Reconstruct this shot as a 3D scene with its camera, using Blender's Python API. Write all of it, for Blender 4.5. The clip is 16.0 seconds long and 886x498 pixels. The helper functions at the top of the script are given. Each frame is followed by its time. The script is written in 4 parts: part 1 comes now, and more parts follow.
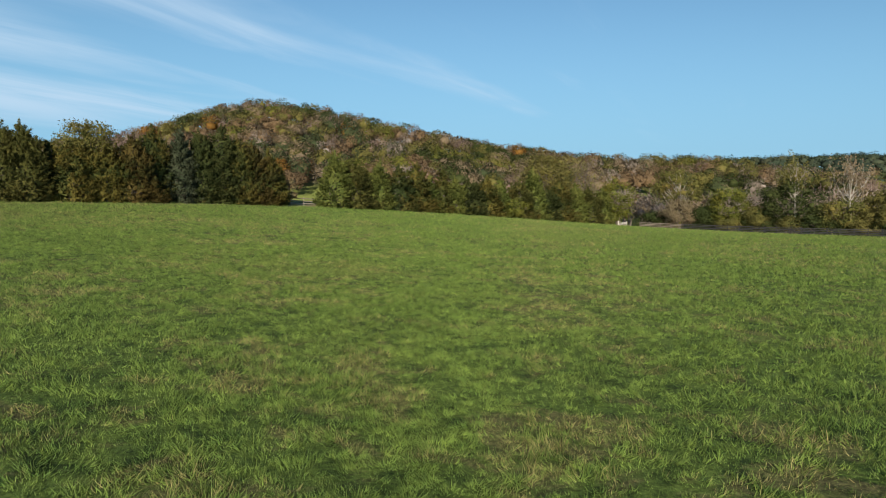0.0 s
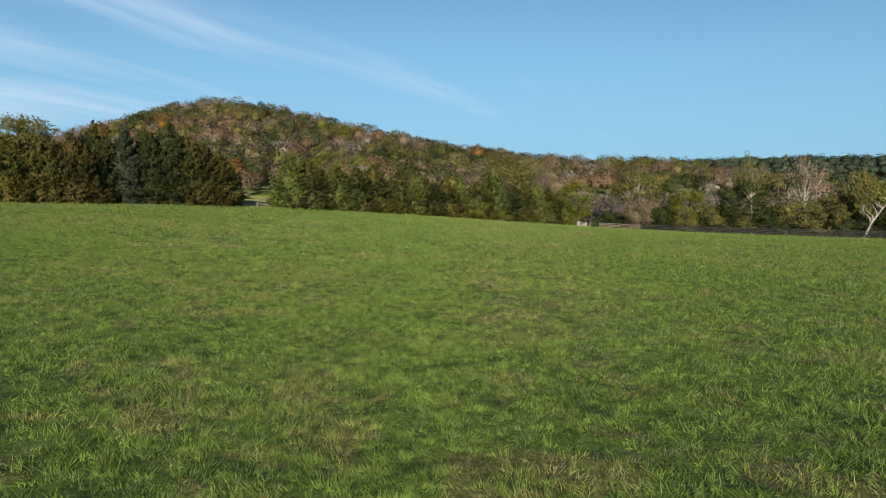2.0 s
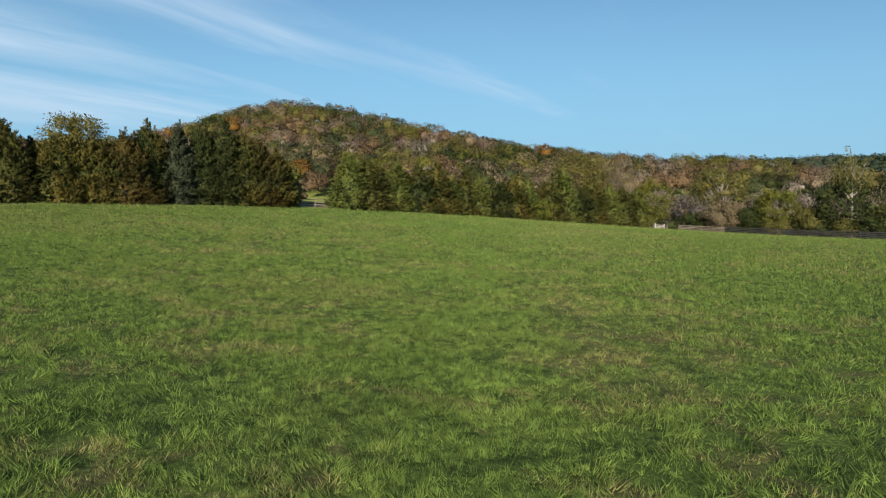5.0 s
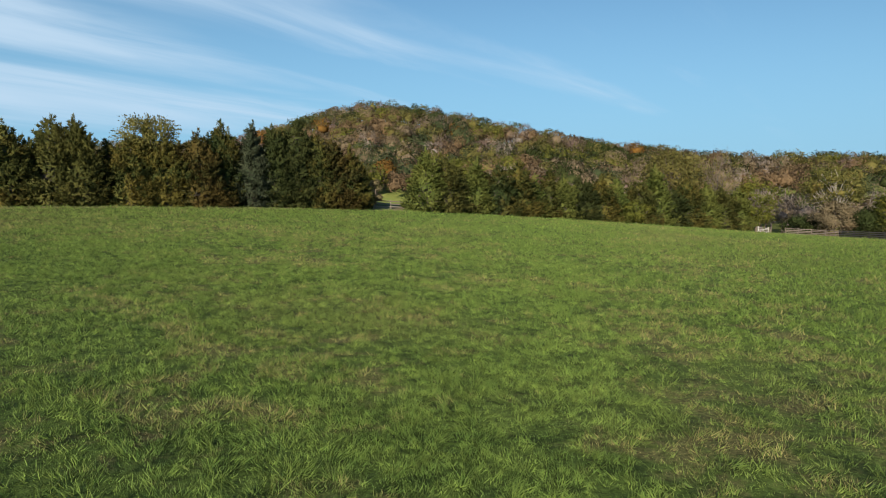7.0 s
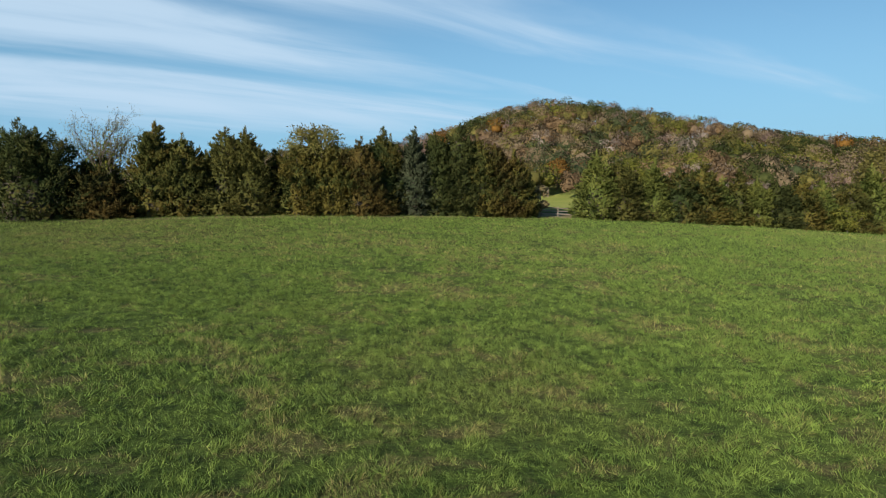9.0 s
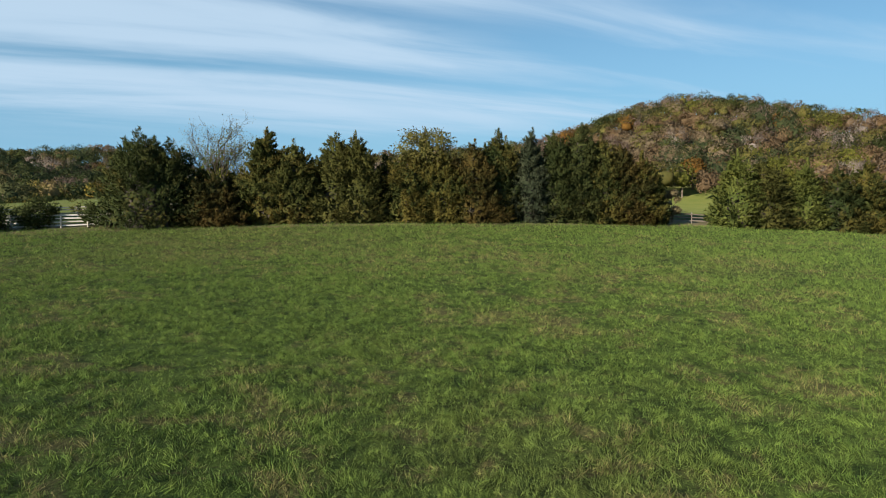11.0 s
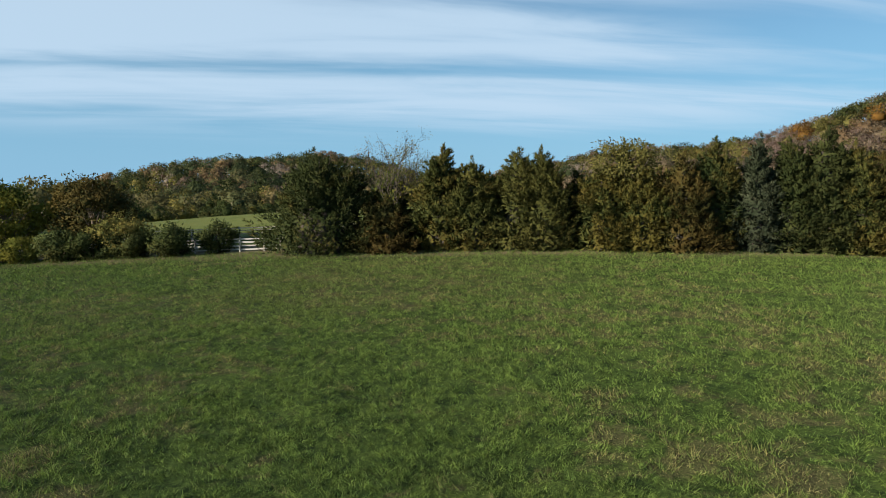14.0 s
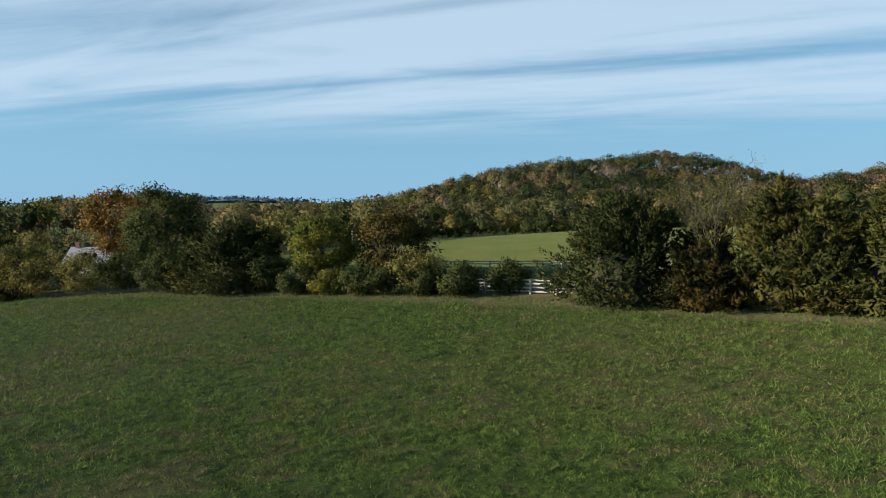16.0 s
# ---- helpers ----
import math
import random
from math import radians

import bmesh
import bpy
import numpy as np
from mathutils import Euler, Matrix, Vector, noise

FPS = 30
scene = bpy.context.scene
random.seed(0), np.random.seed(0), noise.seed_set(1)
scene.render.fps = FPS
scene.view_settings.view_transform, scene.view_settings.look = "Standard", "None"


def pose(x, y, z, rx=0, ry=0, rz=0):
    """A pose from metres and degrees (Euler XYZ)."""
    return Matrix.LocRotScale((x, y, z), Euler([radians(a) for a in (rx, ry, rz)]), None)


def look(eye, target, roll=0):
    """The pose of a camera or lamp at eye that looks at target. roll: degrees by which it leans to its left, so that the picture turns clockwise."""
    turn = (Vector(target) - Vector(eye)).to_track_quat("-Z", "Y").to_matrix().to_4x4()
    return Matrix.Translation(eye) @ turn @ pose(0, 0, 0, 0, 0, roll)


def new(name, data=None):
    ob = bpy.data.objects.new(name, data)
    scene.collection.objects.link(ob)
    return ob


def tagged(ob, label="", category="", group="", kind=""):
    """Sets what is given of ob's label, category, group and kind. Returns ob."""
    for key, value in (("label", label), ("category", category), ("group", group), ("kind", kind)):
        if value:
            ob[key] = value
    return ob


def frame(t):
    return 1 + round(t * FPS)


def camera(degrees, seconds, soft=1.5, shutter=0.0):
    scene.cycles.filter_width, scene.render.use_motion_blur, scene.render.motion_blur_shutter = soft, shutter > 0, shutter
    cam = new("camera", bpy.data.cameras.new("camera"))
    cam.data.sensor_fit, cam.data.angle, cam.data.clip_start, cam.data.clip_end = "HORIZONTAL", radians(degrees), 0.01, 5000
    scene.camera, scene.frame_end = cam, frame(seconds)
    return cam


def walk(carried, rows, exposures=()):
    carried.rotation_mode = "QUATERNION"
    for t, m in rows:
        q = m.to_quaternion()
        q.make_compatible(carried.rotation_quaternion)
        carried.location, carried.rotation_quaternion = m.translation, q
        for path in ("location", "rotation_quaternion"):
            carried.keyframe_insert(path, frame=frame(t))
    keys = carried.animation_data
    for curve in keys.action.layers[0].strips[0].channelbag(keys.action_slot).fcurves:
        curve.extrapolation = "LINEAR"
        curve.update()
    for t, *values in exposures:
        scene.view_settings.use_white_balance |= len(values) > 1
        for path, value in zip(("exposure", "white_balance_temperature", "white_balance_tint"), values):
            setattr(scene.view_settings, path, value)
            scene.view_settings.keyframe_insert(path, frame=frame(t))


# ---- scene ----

# ---- camera ----
cam = camera(64.4, 16.0, soft=1.0)
PATH = [
    (0.0, pose(0.00, 0.00, 5.50, 86.63, 0.00, -14.01)),
    (0.5, pose(0.09, 0.39, 5.49, 86.64, 0.00, -14.01)),
    (0.7, pose(0.14, 0.60, 5.49, 86.65, 0.00, -14.40)),
    (1.0, pose(0.27, 0.98, 5.48, 86.67, 0.00, -16.06)),
    (1.5, pose(0.45, 1.70, 5.48, 86.67, 0.00, -17.29)),
    (2.0, pose(0.73, 2.56, 5.49, 86.68, 0.00, -17.32)),
    (2.5, pose(1.02, 3.50, 5.49, 86.70, 0.00, -17.35)),
    (3.0, pose(1.35, 4.52, 5.50, 86.71, 0.00, -17.38)),
    (3.5, pose(1.70, 5.68, 5.48, 86.73, 0.00, -17.17)),
    (4.0, pose(2.04, 6.83, 5.50, 86.75, 0.00, -15.93)),
    (4.2, pose(2.16, 7.31, 5.51, 86.77, 0.00, -14.26)),
    (6.3, pose(4.14, 13.03, 5.61, 86.76, 0.00, -9.51)),
    (6.5, pose(4.32, 13.56, 5.67, 86.77, 0.00, -7.92)),
    (7.0, pose(4.74, 14.91, 5.87, 86.74, 0.00, -4.92)),
    (7.5, pose(5.09, 16.29, 6.12, 86.71, 0.00, -2.59)),
    (8.0, pose(5.37, 17.73, 6.43, 86.68, 0.00, -0.44)),
    (8.5, pose(5.60, 19.18, 6.80, 86.65, 0.00, 3.62)),
    (9.0, pose(5.88, 20.54, 7.18, 86.58, 0.00, 9.20)),
    (9.5, pose(6.05, 21.94, 7.58, 86.52, 0.00, 14.75)),
    (9.7, pose(6.10, 22.52, 7.70, 86.51, 0.00, 16.49)),
    (11.8, pose(6.02, 27.85, 8.18, 86.57, 0.00, 19.95)),
    (12.0, pose(5.94, 28.40, 8.29, 86.57, 0.00, 20.21)),
    (12.5, pose(5.59, 29.92, 8.66, 86.53, 0.00, 22.47)),
    (13.0, pose(5.11, 31.71, 9.20, 86.49, 0.00, 26.59)),
    (13.5, pose(4.51, 33.61, 9.82, 86.47, 0.00, 31.14)),
    (14.0, pose(3.71, 35.61, 10.48, 86.46, 0.00, 36.30)),
    (14.5, pose(2.78, 37.71, 11.25, 86.40, 0.00, 42.40)),
    (15.0, pose(1.67, 39.89, 12.06, 86.36, 0.00, 49.13)),
    (15.5, pose(0.32, 42.02, 13.07, 86.33, 0.00, 55.94)),
    (16.0, pose(-1.21, 44.14, 14.15, 86.26, 0.00, 62.90)),
]
walk(cam, PATH, [(0.0, 0.5), (16.0, 0.5)])

# ---- sky and sun ----
SUN_TURN, SUN_UP = radians(196.7), radians(15.0)
world = bpy.data.worlds.new("sky")
scene.world = world
world.use_nodes = True


class Graph:
    """A node tree with short calls for nodes and links."""

    def __init__(self, tree):
        self.tree = tree

    def node(self, kind, ins=None):
        n = self.tree.nodes.new(kind)
        for key, value in (ins or {}).items():
            self.put(n, key, value)
        return n

    def put(self, n, key, value):
        if isinstance(value, bpy.types.NodeSocket):
            self.tree.links.new(value, n.inputs[key])
        else:
            n.inputs[key].default_value = value

    def math(self, operation, a, b=0.0):
        n = self.node("ShaderNodeMath")
        n.operation = operation
        self.put(n, 0, a)
        self.put(n, 1, b)
        return n.outputs[0]

    def mix(self, factor, a, b, blend="MIX"):
        n = self.node("ShaderNodeMix")
        n.data_type, n.blend_type = "RGBA", blend
        self.put(n, 0, factor)
        for slot, value in ((6, a), (7, b)):
            self.put(n, slot, value if isinstance(value, bpy.types.NodeSocket) else (*value[:3], 1))
        return n.outputs[2]

    def span(self, value, lo, hi, a=0.0, b=1.0, smooth=True):
        n = self.node("ShaderNodeMapRange", {0: value, 1: lo, 2: hi, 3: a, 4: b})
        n.interpolation_type = "SMOOTHSTEP" if smooth else "LINEAR"
        return n.outputs[0]

    def noise(self, vector, scale, detail=4.0, rough=0.55, distortion=0.0):
        return self.node("ShaderNodeTexNoise", {"Vector": vector, "Scale": scale, "Detail": detail, "Roughness": rough,
                                                "Distortion": distortion}).outputs[0]


def make_sky():
    g = Graph(world.node_tree)
    back = world.node_tree.nodes["Background"]
    air = g.node("ShaderNodeTexSky")
    air.sky_type, air.sun_disc, air.sun_elevation, air.sun_rotation = "NISHITA", False, SUN_UP, SUN_TURN
    air.air_density, air.dust_density, air.ozone_density, air.altitude = 1.0, 0.1, 2.5, 200.0
    way = g.node("ShaderNodeTexCoord").outputs["Generated"]
    xyz = g.node("ShaderNodeSeparateXYZ", {0: way})
    up = g.math("ADD", g.math("MAXIMUM", xyz.outputs[2], 0.0), 0.07)
    # A flat sheet of high cloud: bands along 44 degrees, thicker to the west.
    px, py = g.math("DIVIDE", xyz.outputs[0], up), g.math("DIVIDE", xyz.outputs[1], up)
    along = g.math("ADD", g.math("MULTIPLY", px, math.sin(radians(44))), g.math("MULTIPLY", py, math.cos(radians(44))))
    across = g.math("SUBTRACT", g.math("MULTIPLY", py, math.sin(radians(44))), g.math("MULTIPLY", px, math.cos(radians(44))))
    spot = g.node("ShaderNodeCombineXYZ", {0: g.math("MULTIPLY", along, 0.2), 1: across, 2: 1.87}).outputs[0]
    spot2 = g.node("ShaderNodeCombineXYZ", {0: g.math("MULTIPLY", along, 0.30), 1: across, 2: 4.1}).outputs[0]
    bands = g.noise(spot, 1.0, 3.0, 0.46, 0.5)
    wisps = g.noise(spot2, 1.9, 5.0, 0.58, 0.7)
    soft = g.math("ADD", g.math("MULTIPLY", bands, 0.7), g.math("MULTIPLY", wisps, 0.3))
    west = g.span(xyz.outputs[0], 0.5, -0.9, -0.14, 0.055, False)
    cover = g.span(g.math("ADD", soft, west), 0.41, 0.63)
    cover = g.math("MULTIPLY", cover, g.span(xyz.outputs[2], 0.075, 0.14))
    cover = g.math("MULTIPLY", cover, 0.85)
    blue = g.mix(1.0, air.outputs[0], SKY_TINT, "MULTIPLY")
    blue = g.mix(g.span(xyz.outputs[2], -0.02, 0.36, 0.9, 0.0), blue, HAZE)
    world.node_tree.links.new(g.mix(cover, blue, CLOUD), back.inputs[0])
    back.inputs[1].default_value = SKY_POWER


SKY_TINT, SKY_POWER = (0.80, 1.0, 1.04), 0.08
HAZE, CLOUD = (2.2, 4.5, 6.8), (5.0, 6.5, 8.0)
make_sky()
sun = new("sun", bpy.data.lights.new("sun", "SUN"))
sun.data.energy, sun.data.angle, sun.data.color = 5.0, radians(0.5), (1.0, 0.90, 0.76)
to_sun = Vector((math.sin(SUN_TURN) * math.cos(SUN_UP), math.cos(SUN_TURN) * math.cos(SUN_UP), math.sin(SUN_UP)))
sun.matrix_world = look(to_sun * 50, (0, 0, 0))


# ---- materials ----
def material(name):
    m = bpy.data.materials.new(name)
    m.use_nodes = True
    return m, Graph(m.node_tree), m.node_tree.nodes["Principled BSDF"], m.node_tree.nodes["Material Output"]


def leaf_material(name, light, dark, dry, dry_share=0.25, see_through=0.18, patch=0.35, relief=2.2):
    """Foliage: two greens by clump and a dry tint in patches, each leaf a little different."""
    m, g, p, out = material(name)
    tree = m.node_tree
    where = g.node("ShaderNodeTexCoord").outputs["Object"]
    each = g.node("ShaderNodeNewGeometry").outputs["Random Per Island"]
    whole = g.node("ShaderNodeObjectInfo").outputs["Random"]
    big = g.noise(where, patch, 3.0, 0.6)
    fine = g.noise(where, 2.4, 2.0, 0.5)
    colour = g.mix(g.span(g.math("ADD", g.math("MULTIPLY", big, 0.8), g.math("MULTIPLY", each, 0.2)), 0.32, 0.68), dark, light)
    shift = g.math("ADD", big, g.math("MULTIPLY", fine, 0.5))
    shift = g.math("ADD", shift, g.math("MULTIPLY", g.math("SUBTRACT", whole, 0.5), 0.25))
    colour = g.mix(g.span(shift, 0.98 - dry_share, 1.12 - dry_share * 0.6), colour, dry)
    value = g.math("ADD", 0.91, g.math("MULTIPLY", each, 0.18))
    colour = g.node("ShaderNodeHueSaturation", {"Value": value, "Color": colour,
                                                "Hue": g.math("ADD", 0.485, g.math("MULTIPLY", whole, 0.03))}).outputs[0]
    tree.links.new(colour, p.inputs["Base Color"])
    p.inputs["Roughness"].default_value = 0.8
    p.inputs["Specular IOR Level"].default_value = 0.12
    rise = g.noise(where, relief, 4.0, 0.7)
    bump = g.node("ShaderNodeBump", {"Strength": 0.35, "Distance": 0.7 / relief, "Height": rise}).outputs[0]
    tree.links.new(bump, p.inputs["Normal"])
    glow = g.node("ShaderNodeBsdfTranslucent", {"Color": colour}).outputs[0]
    both = g.node("ShaderNodeMixShader", {0: see_through, 1: p.outputs[0], 2: glow}).outputs[0]
    tree.links.new(both, out.inputs[0])
    return m


def bark_material(name, light, dark, scale=3.0):
    m, g, p, out = material(name)
    where = g.node("ShaderNodeTexCoord").outputs["Object"]
    tall = g.node("ShaderNodeMapping", {"Vector": where, "Scale": (1.0, 1.0, 0.25)}).outputs[0]
    n = g.noise(tall, scale, 6.0, 0.65)
    m.node_tree.links.new(g.mix(g.span(n, 0.35, 0.65), dark, light), p.inputs["Base Color"])
    p.inputs["Roughness"].default_value = 0.9
    b = g.node("ShaderNodeBump", {"Strength": 0.6, "Distance": 0.03, "Height": n}).outputs[0]
    m.node_tree.links.new(b, p.inputs["Normal"])
    return m


def board_material(name, light, dark):
    m, g, p, out = material(name)
    where = g.node("ShaderNodeTexCoord").outputs["Object"]
    grain = g.noise(g.node("ShaderNodeMapping", {"Vector": where, "Scale": (1.0, 1.0, 14.0)}).outputs[0], 2.5, 5.0, 0.6)
    stain = g.noise(where, 0.9, 3.0, 0.6)
    whole = g.node("ShaderNodeObjectInfo").outputs["Random"]
    f = g.math("ADD", g.math("MULTIPLY", grain, 0.5), g.math("ADD", g.math("MULTIPLY", stain, 0.3), g.math("MULTIPLY", whole, 0.2)))
    m.node_tree.links.new(g.mix(g.span(f, 0.3, 0.65), dark, light), p.inputs["Base Color"])
    p.inputs["Roughness"].default_value = 0.85
    b = g.node("ShaderNodeBump", {"Strength": 0.4, "Distance": 0.01, "Height": grain}).outputs[0]
    m.node_tree.links.new(b, p.inputs["Normal"])
    return m


def patches(g, where):
    """Three fields shared by soil and blades: dry patches, tufts, broad change."""
    dead = g.math("ADD", g.math("MULTIPLY", g.noise(where, 0.55, 5.0, 0.68, 0.6), 0.7), g.math("MULTIPLY", g.noise(where, 0.085, 2.0), 0.3))
    return g.span(dead, 0.49, 0.60), g.noise(where, 1.1, 5.0, 0.68, 0.3), g.noise(where, 0.035, 3.0)


def ground_material():
    """Grazed autumn pasture with dark tufts and dry patches; leaf litter on the hillsides."""
    m, g, p, out = material("pasture")
    where = g.node("ShaderNodeNewGeometry").outputs["Position"]
    height = g.node("ShaderNodeSeparateXYZ", {0: where}).outputs[2]
    dead, tuft, broad = patches(g, where)
    patch, fine = g.noise(where, 0.16, 4.0, 0.6), g.noise(where, 9.0, 5.0, 0.7)
    colour = g.mix(g.span(patch, 0.35, 0.65), GRASS_A, GRASS_B)
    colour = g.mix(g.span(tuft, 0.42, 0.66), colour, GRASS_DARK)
    colour = g.mix(g.math("MULTIPLY", dead, 0.62), colour, GRASS_DRY)
    colour = g.mix(g.math("MULTIPLY", g.span(broad, 0.5, 0.7), 0.25), colour, GRASS_DRY)
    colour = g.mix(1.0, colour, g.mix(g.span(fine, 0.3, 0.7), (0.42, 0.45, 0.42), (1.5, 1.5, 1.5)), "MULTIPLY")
    # A worn, dry strip along the tree row.
    sides = g.node("ShaderNodeSeparateXYZ", {0: where})
    edge = g.math("SUBTRACT", g.math("MULTIPLY", g.math("SUBTRACT", sides.outputs[1], 83.0), 0.825), g.math("MULTIPLY", g.math("ADD", sides.outputs[0], 46.0), 0.565))
    worn = g.math("MULTIPLY", g.span(g.math("ADD", edge, g.math("MULTIPLY", tuft, 3.0)), -2.2, 0.6), g.span(edge, 5.0, 9.0, 1.0, 0.0))
    colour = g.mix(g.math("MULTIPLY", worn, 0.75), colour, (0.19, 0.15, 0.085))
    # The paler hay meadow beyond the tree row.
    colour = g.mix(g.span(edge, 14.0, 18.0), colour, g.mix(g.span(patch, 0.35, 0.65), (0.130, 0.158, 0.038), (0.165, 0.178, 0.048)))
    litter = g.mix(g.span(tuft, 0.35, 0.65), (0.10, 0.075, 0.045), (0.06, 0.055, 0.03))
    colour = g.mix(g.span(height, 15.0, 22.0), colour, litter)
    m.node_tree.links.new(colour, p.inputs["Base Color"])
    p.inputs["Roughness"].default_value = 0.9
    p.inputs["Specular IOR Level"].default_value = 0.1
    p.inputs["Diffuse Roughness"].default_value = 0.55
    blades = g.noise(where, 26.0, 3.0, 0.7)
    rise = g.math("ADD", g.math("MULTIPLY", tuft, 0.22), g.math("ADD", g.math("MULTIPLY", fine, 0.10), g.math("MULTIPLY", blades, 0.07)))
    b = g.node("ShaderNodeBump", {"Strength": 0.45, "Distance": 1.0, "Height": rise}).outputs[0]
    m.node_tree.links.new(b, p.inputs["Normal"])
    return m


def blade_material():
    """Grass blades: greens by tuft, straw-coloured in the dry patches, each blade a little different."""
    m, g, p, out = material("grass_blades")
    where = g.node("ShaderNodeNewGeometry").outputs["Position"]
    each = g.node("ShaderNodeNewGeometry").outputs["Random Per Island"]
    dead, tuft, broad = patches(g, where)
    colour = g.mix(g.span(g.math("ADD", g.math("MULTIPLY", tuft, 0.7), g.math("MULTIPLY", each, 0.3)), 0.36, 0.62), BLADE_LIGHT, BLADE_DARK)
    colour = g.mix(g.span(g.math("ADD", g.math("MULTIPLY", dead, 0.62), each), 0.88, 1.35), colour, BLADE_DRY)
    colour = g.mix(g.math("MULTIPLY", g.span(broad, 0.5, 0.7), 0.25), colour, BLADE_DRY)
    small = g.span(g.noise(where, 3.6, 3.0, 0.6, 0.4), 0.36, 0.64, 0.55, 1.4)
    value = g.math("MULTIPLY", small, g.math("ADD", 0.62, g.math("MULTIPLY", each, 0.8)))
    colour = g.node("ShaderNodeHueSaturation", {"Value": value, "Color": colour}).outputs[0]
    m.node_tree.links.new(colour, p.inputs["Base Color"])
    p.inputs["Roughness"].default_value = 0.55
    p.inputs["Specular IOR Level"].default_value = 0.12
    p.inputs["Diffuse Roughness"].default_value = 0.55
    glow = g.node("ShaderNodeBsdfTranslucent", {"Color": colour}).outputs[0]
    m.node_tree.links.new(g.node("ShaderNodeMixShader", {0: 0.26, 1: p.outputs[0], 2: glow}).outputs[0], out.inputs[0])
    return m


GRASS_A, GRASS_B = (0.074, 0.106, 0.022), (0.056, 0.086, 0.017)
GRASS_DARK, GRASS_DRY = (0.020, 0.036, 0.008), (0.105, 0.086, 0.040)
BLADE_LIGHT, BLADE_DARK, BLADE_DRY = (0.212, 0.292, 0.060), (0.070, 0.118, 0.024), (0.215, 0.188, 0.074)
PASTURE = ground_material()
BLADE = blade_material()
CEDAR = leaf_material("cedar_sprays", (0.0916, 0.0941, 0.0225), (0.042, 0.0526, 0.0134), (0.121, 0.0924, 0.0217), 0.26)
CEDAR_DARK = leaf_material("dark_cedar_sprays", (0.0553, 0.0652, 0.0181), (0.0277, 0.0402, 0.0117), (0.0904, 0.0718, 0.0181), 0.16)
CEDAR_RUST = leaf_material("bronzed_cedar_sprays", (0.067, 0.0633, 0.017), (0.0321, 0.0386, 0.0108), (0.0839, 0.0617, 0.0155), 0.42)
CEDAR_LIGHT = leaf_material("yellow_green_cedar_sprays", (0.146, 0.166, 0.0377), (0.0725, 0.101, 0.0227), (0.169, 0.153, 0.039), 0.2)
SPRUCE = leaf_material("blue_spruce_needles", (0.070, 0.082, 0.046), (0.026, 0.036, 0.017), (0.052, 0.056, 0.022), 0.12)
GREEN = leaf_material("green_leaves", (0.0809, 0.0982, 0.03), (0.0393, 0.0554, 0.0162), (0.116, 0.104, 0.0289), 0.15, 0.34, 0.2)
OLIVE = leaf_material("olive_leaves", (0.209, 0.194, 0.0534), (0.112, 0.112, 0.0308), (0.245, 0.185, 0.0534), 0.25, 0.34, 0.2)
YELLOW = leaf_material("yellow_green_leaves", (0.191, 0.194, 0.0343), (0.099, 0.116, 0.0226), (0.214, 0.187, 0.0322), 0.25, 0.34, 0.2)
ORANGE = leaf_material("orange_leaves", (0.25, 0.135, 0.025), (0.13, 0.082, 0.018), (0.18, 0.14, 0.03), 0.25, 0.18, 0.2)
RUST = leaf_material("rust_leaves", (0.253, 0.18, 0.0903), (0.155, 0.111, 0.0572), (0.301, 0.218, 0.0993), 0.25, 0.34, 0.08)
TAN = leaf_material("tan_leaves", (0.288, 0.229, 0.135), (0.176, 0.14, 0.0796), (0.253, 0.188, 0.0995), 0.25, 0.34, 0.08)
TWIG = leaf_material("bare_twigs", (0.311, 0.261, 0.208), (0.192, 0.157, 0.122), (0.243, 0.184, 0.133), 0.25, 0.05, 0.08)
PINK = leaf_material("russet_twigs", (0.286, 0.208, 0.159), (0.185, 0.134, 0.101), (0.242, 0.185, 0.127), 0.25, 0.34, 0.08)
FAR_GREEN = leaf_material("far_green_leaves", (0.0929, 0.113, 0.0451), (0.0531, 0.0743, 0.0319), (0.146, 0.127, 0.0531), 0.25, 0.34, 0.02, 0.9)
RIDGE = leaf_material("far_ridge_leaves", (0.055, 0.075, 0.044), (0.036, 0.052, 0.033), (0.085, 0.085, 0.045), 0.2, 0.2, 0.02)
# Haze painted into the leaf colour: blue stands in for the distant air.
HAZE_BLUE = leaf_material("haze_painted_far_trees", (0.10, 0.165, 0.21), (0.085, 0.145, 0.185), (0.11, 0.16, 0.19), 0.2, 0.0, 0.01)
BARK = bark_material("grey_brown_bark", (0.20, 0.16, 0.12), (0.09, 0.07, 0.05))
DARK_BARK = bark_material("dark_grey_bark", (0.085, 0.07, 0.055), (0.04, 0.033, 0.026))
PALE_BARK = bark_material("pale_sycamore_bark", (0.40, 0.365, 0.31), (0.22, 0.195, 0.15), 1.2)
WEATHERED = board_material("weathered_boards", (0.38, 0.355, 0.31), (0.22, 0.20, 0.165))
PALE_BOARD = board_material("sun_bleached_boards", (0.52, 0.49, 0.43), (0.34, 0.31, 0.26))
BLACK_BOARD = board_material("black_painted_boards", (0.030, 0.029, 0.028), (0.016, 0.016, 0.015))
BROWN_BOARD = board_material("brown_boards", (0.22, 0.18, 0.14), (0.10, 0.08, 0.06))
WHITE_PAINT = board_material("white_painted_boards", (0.80, 0.79, 0.75), (0.58, 0.56, 0.51))


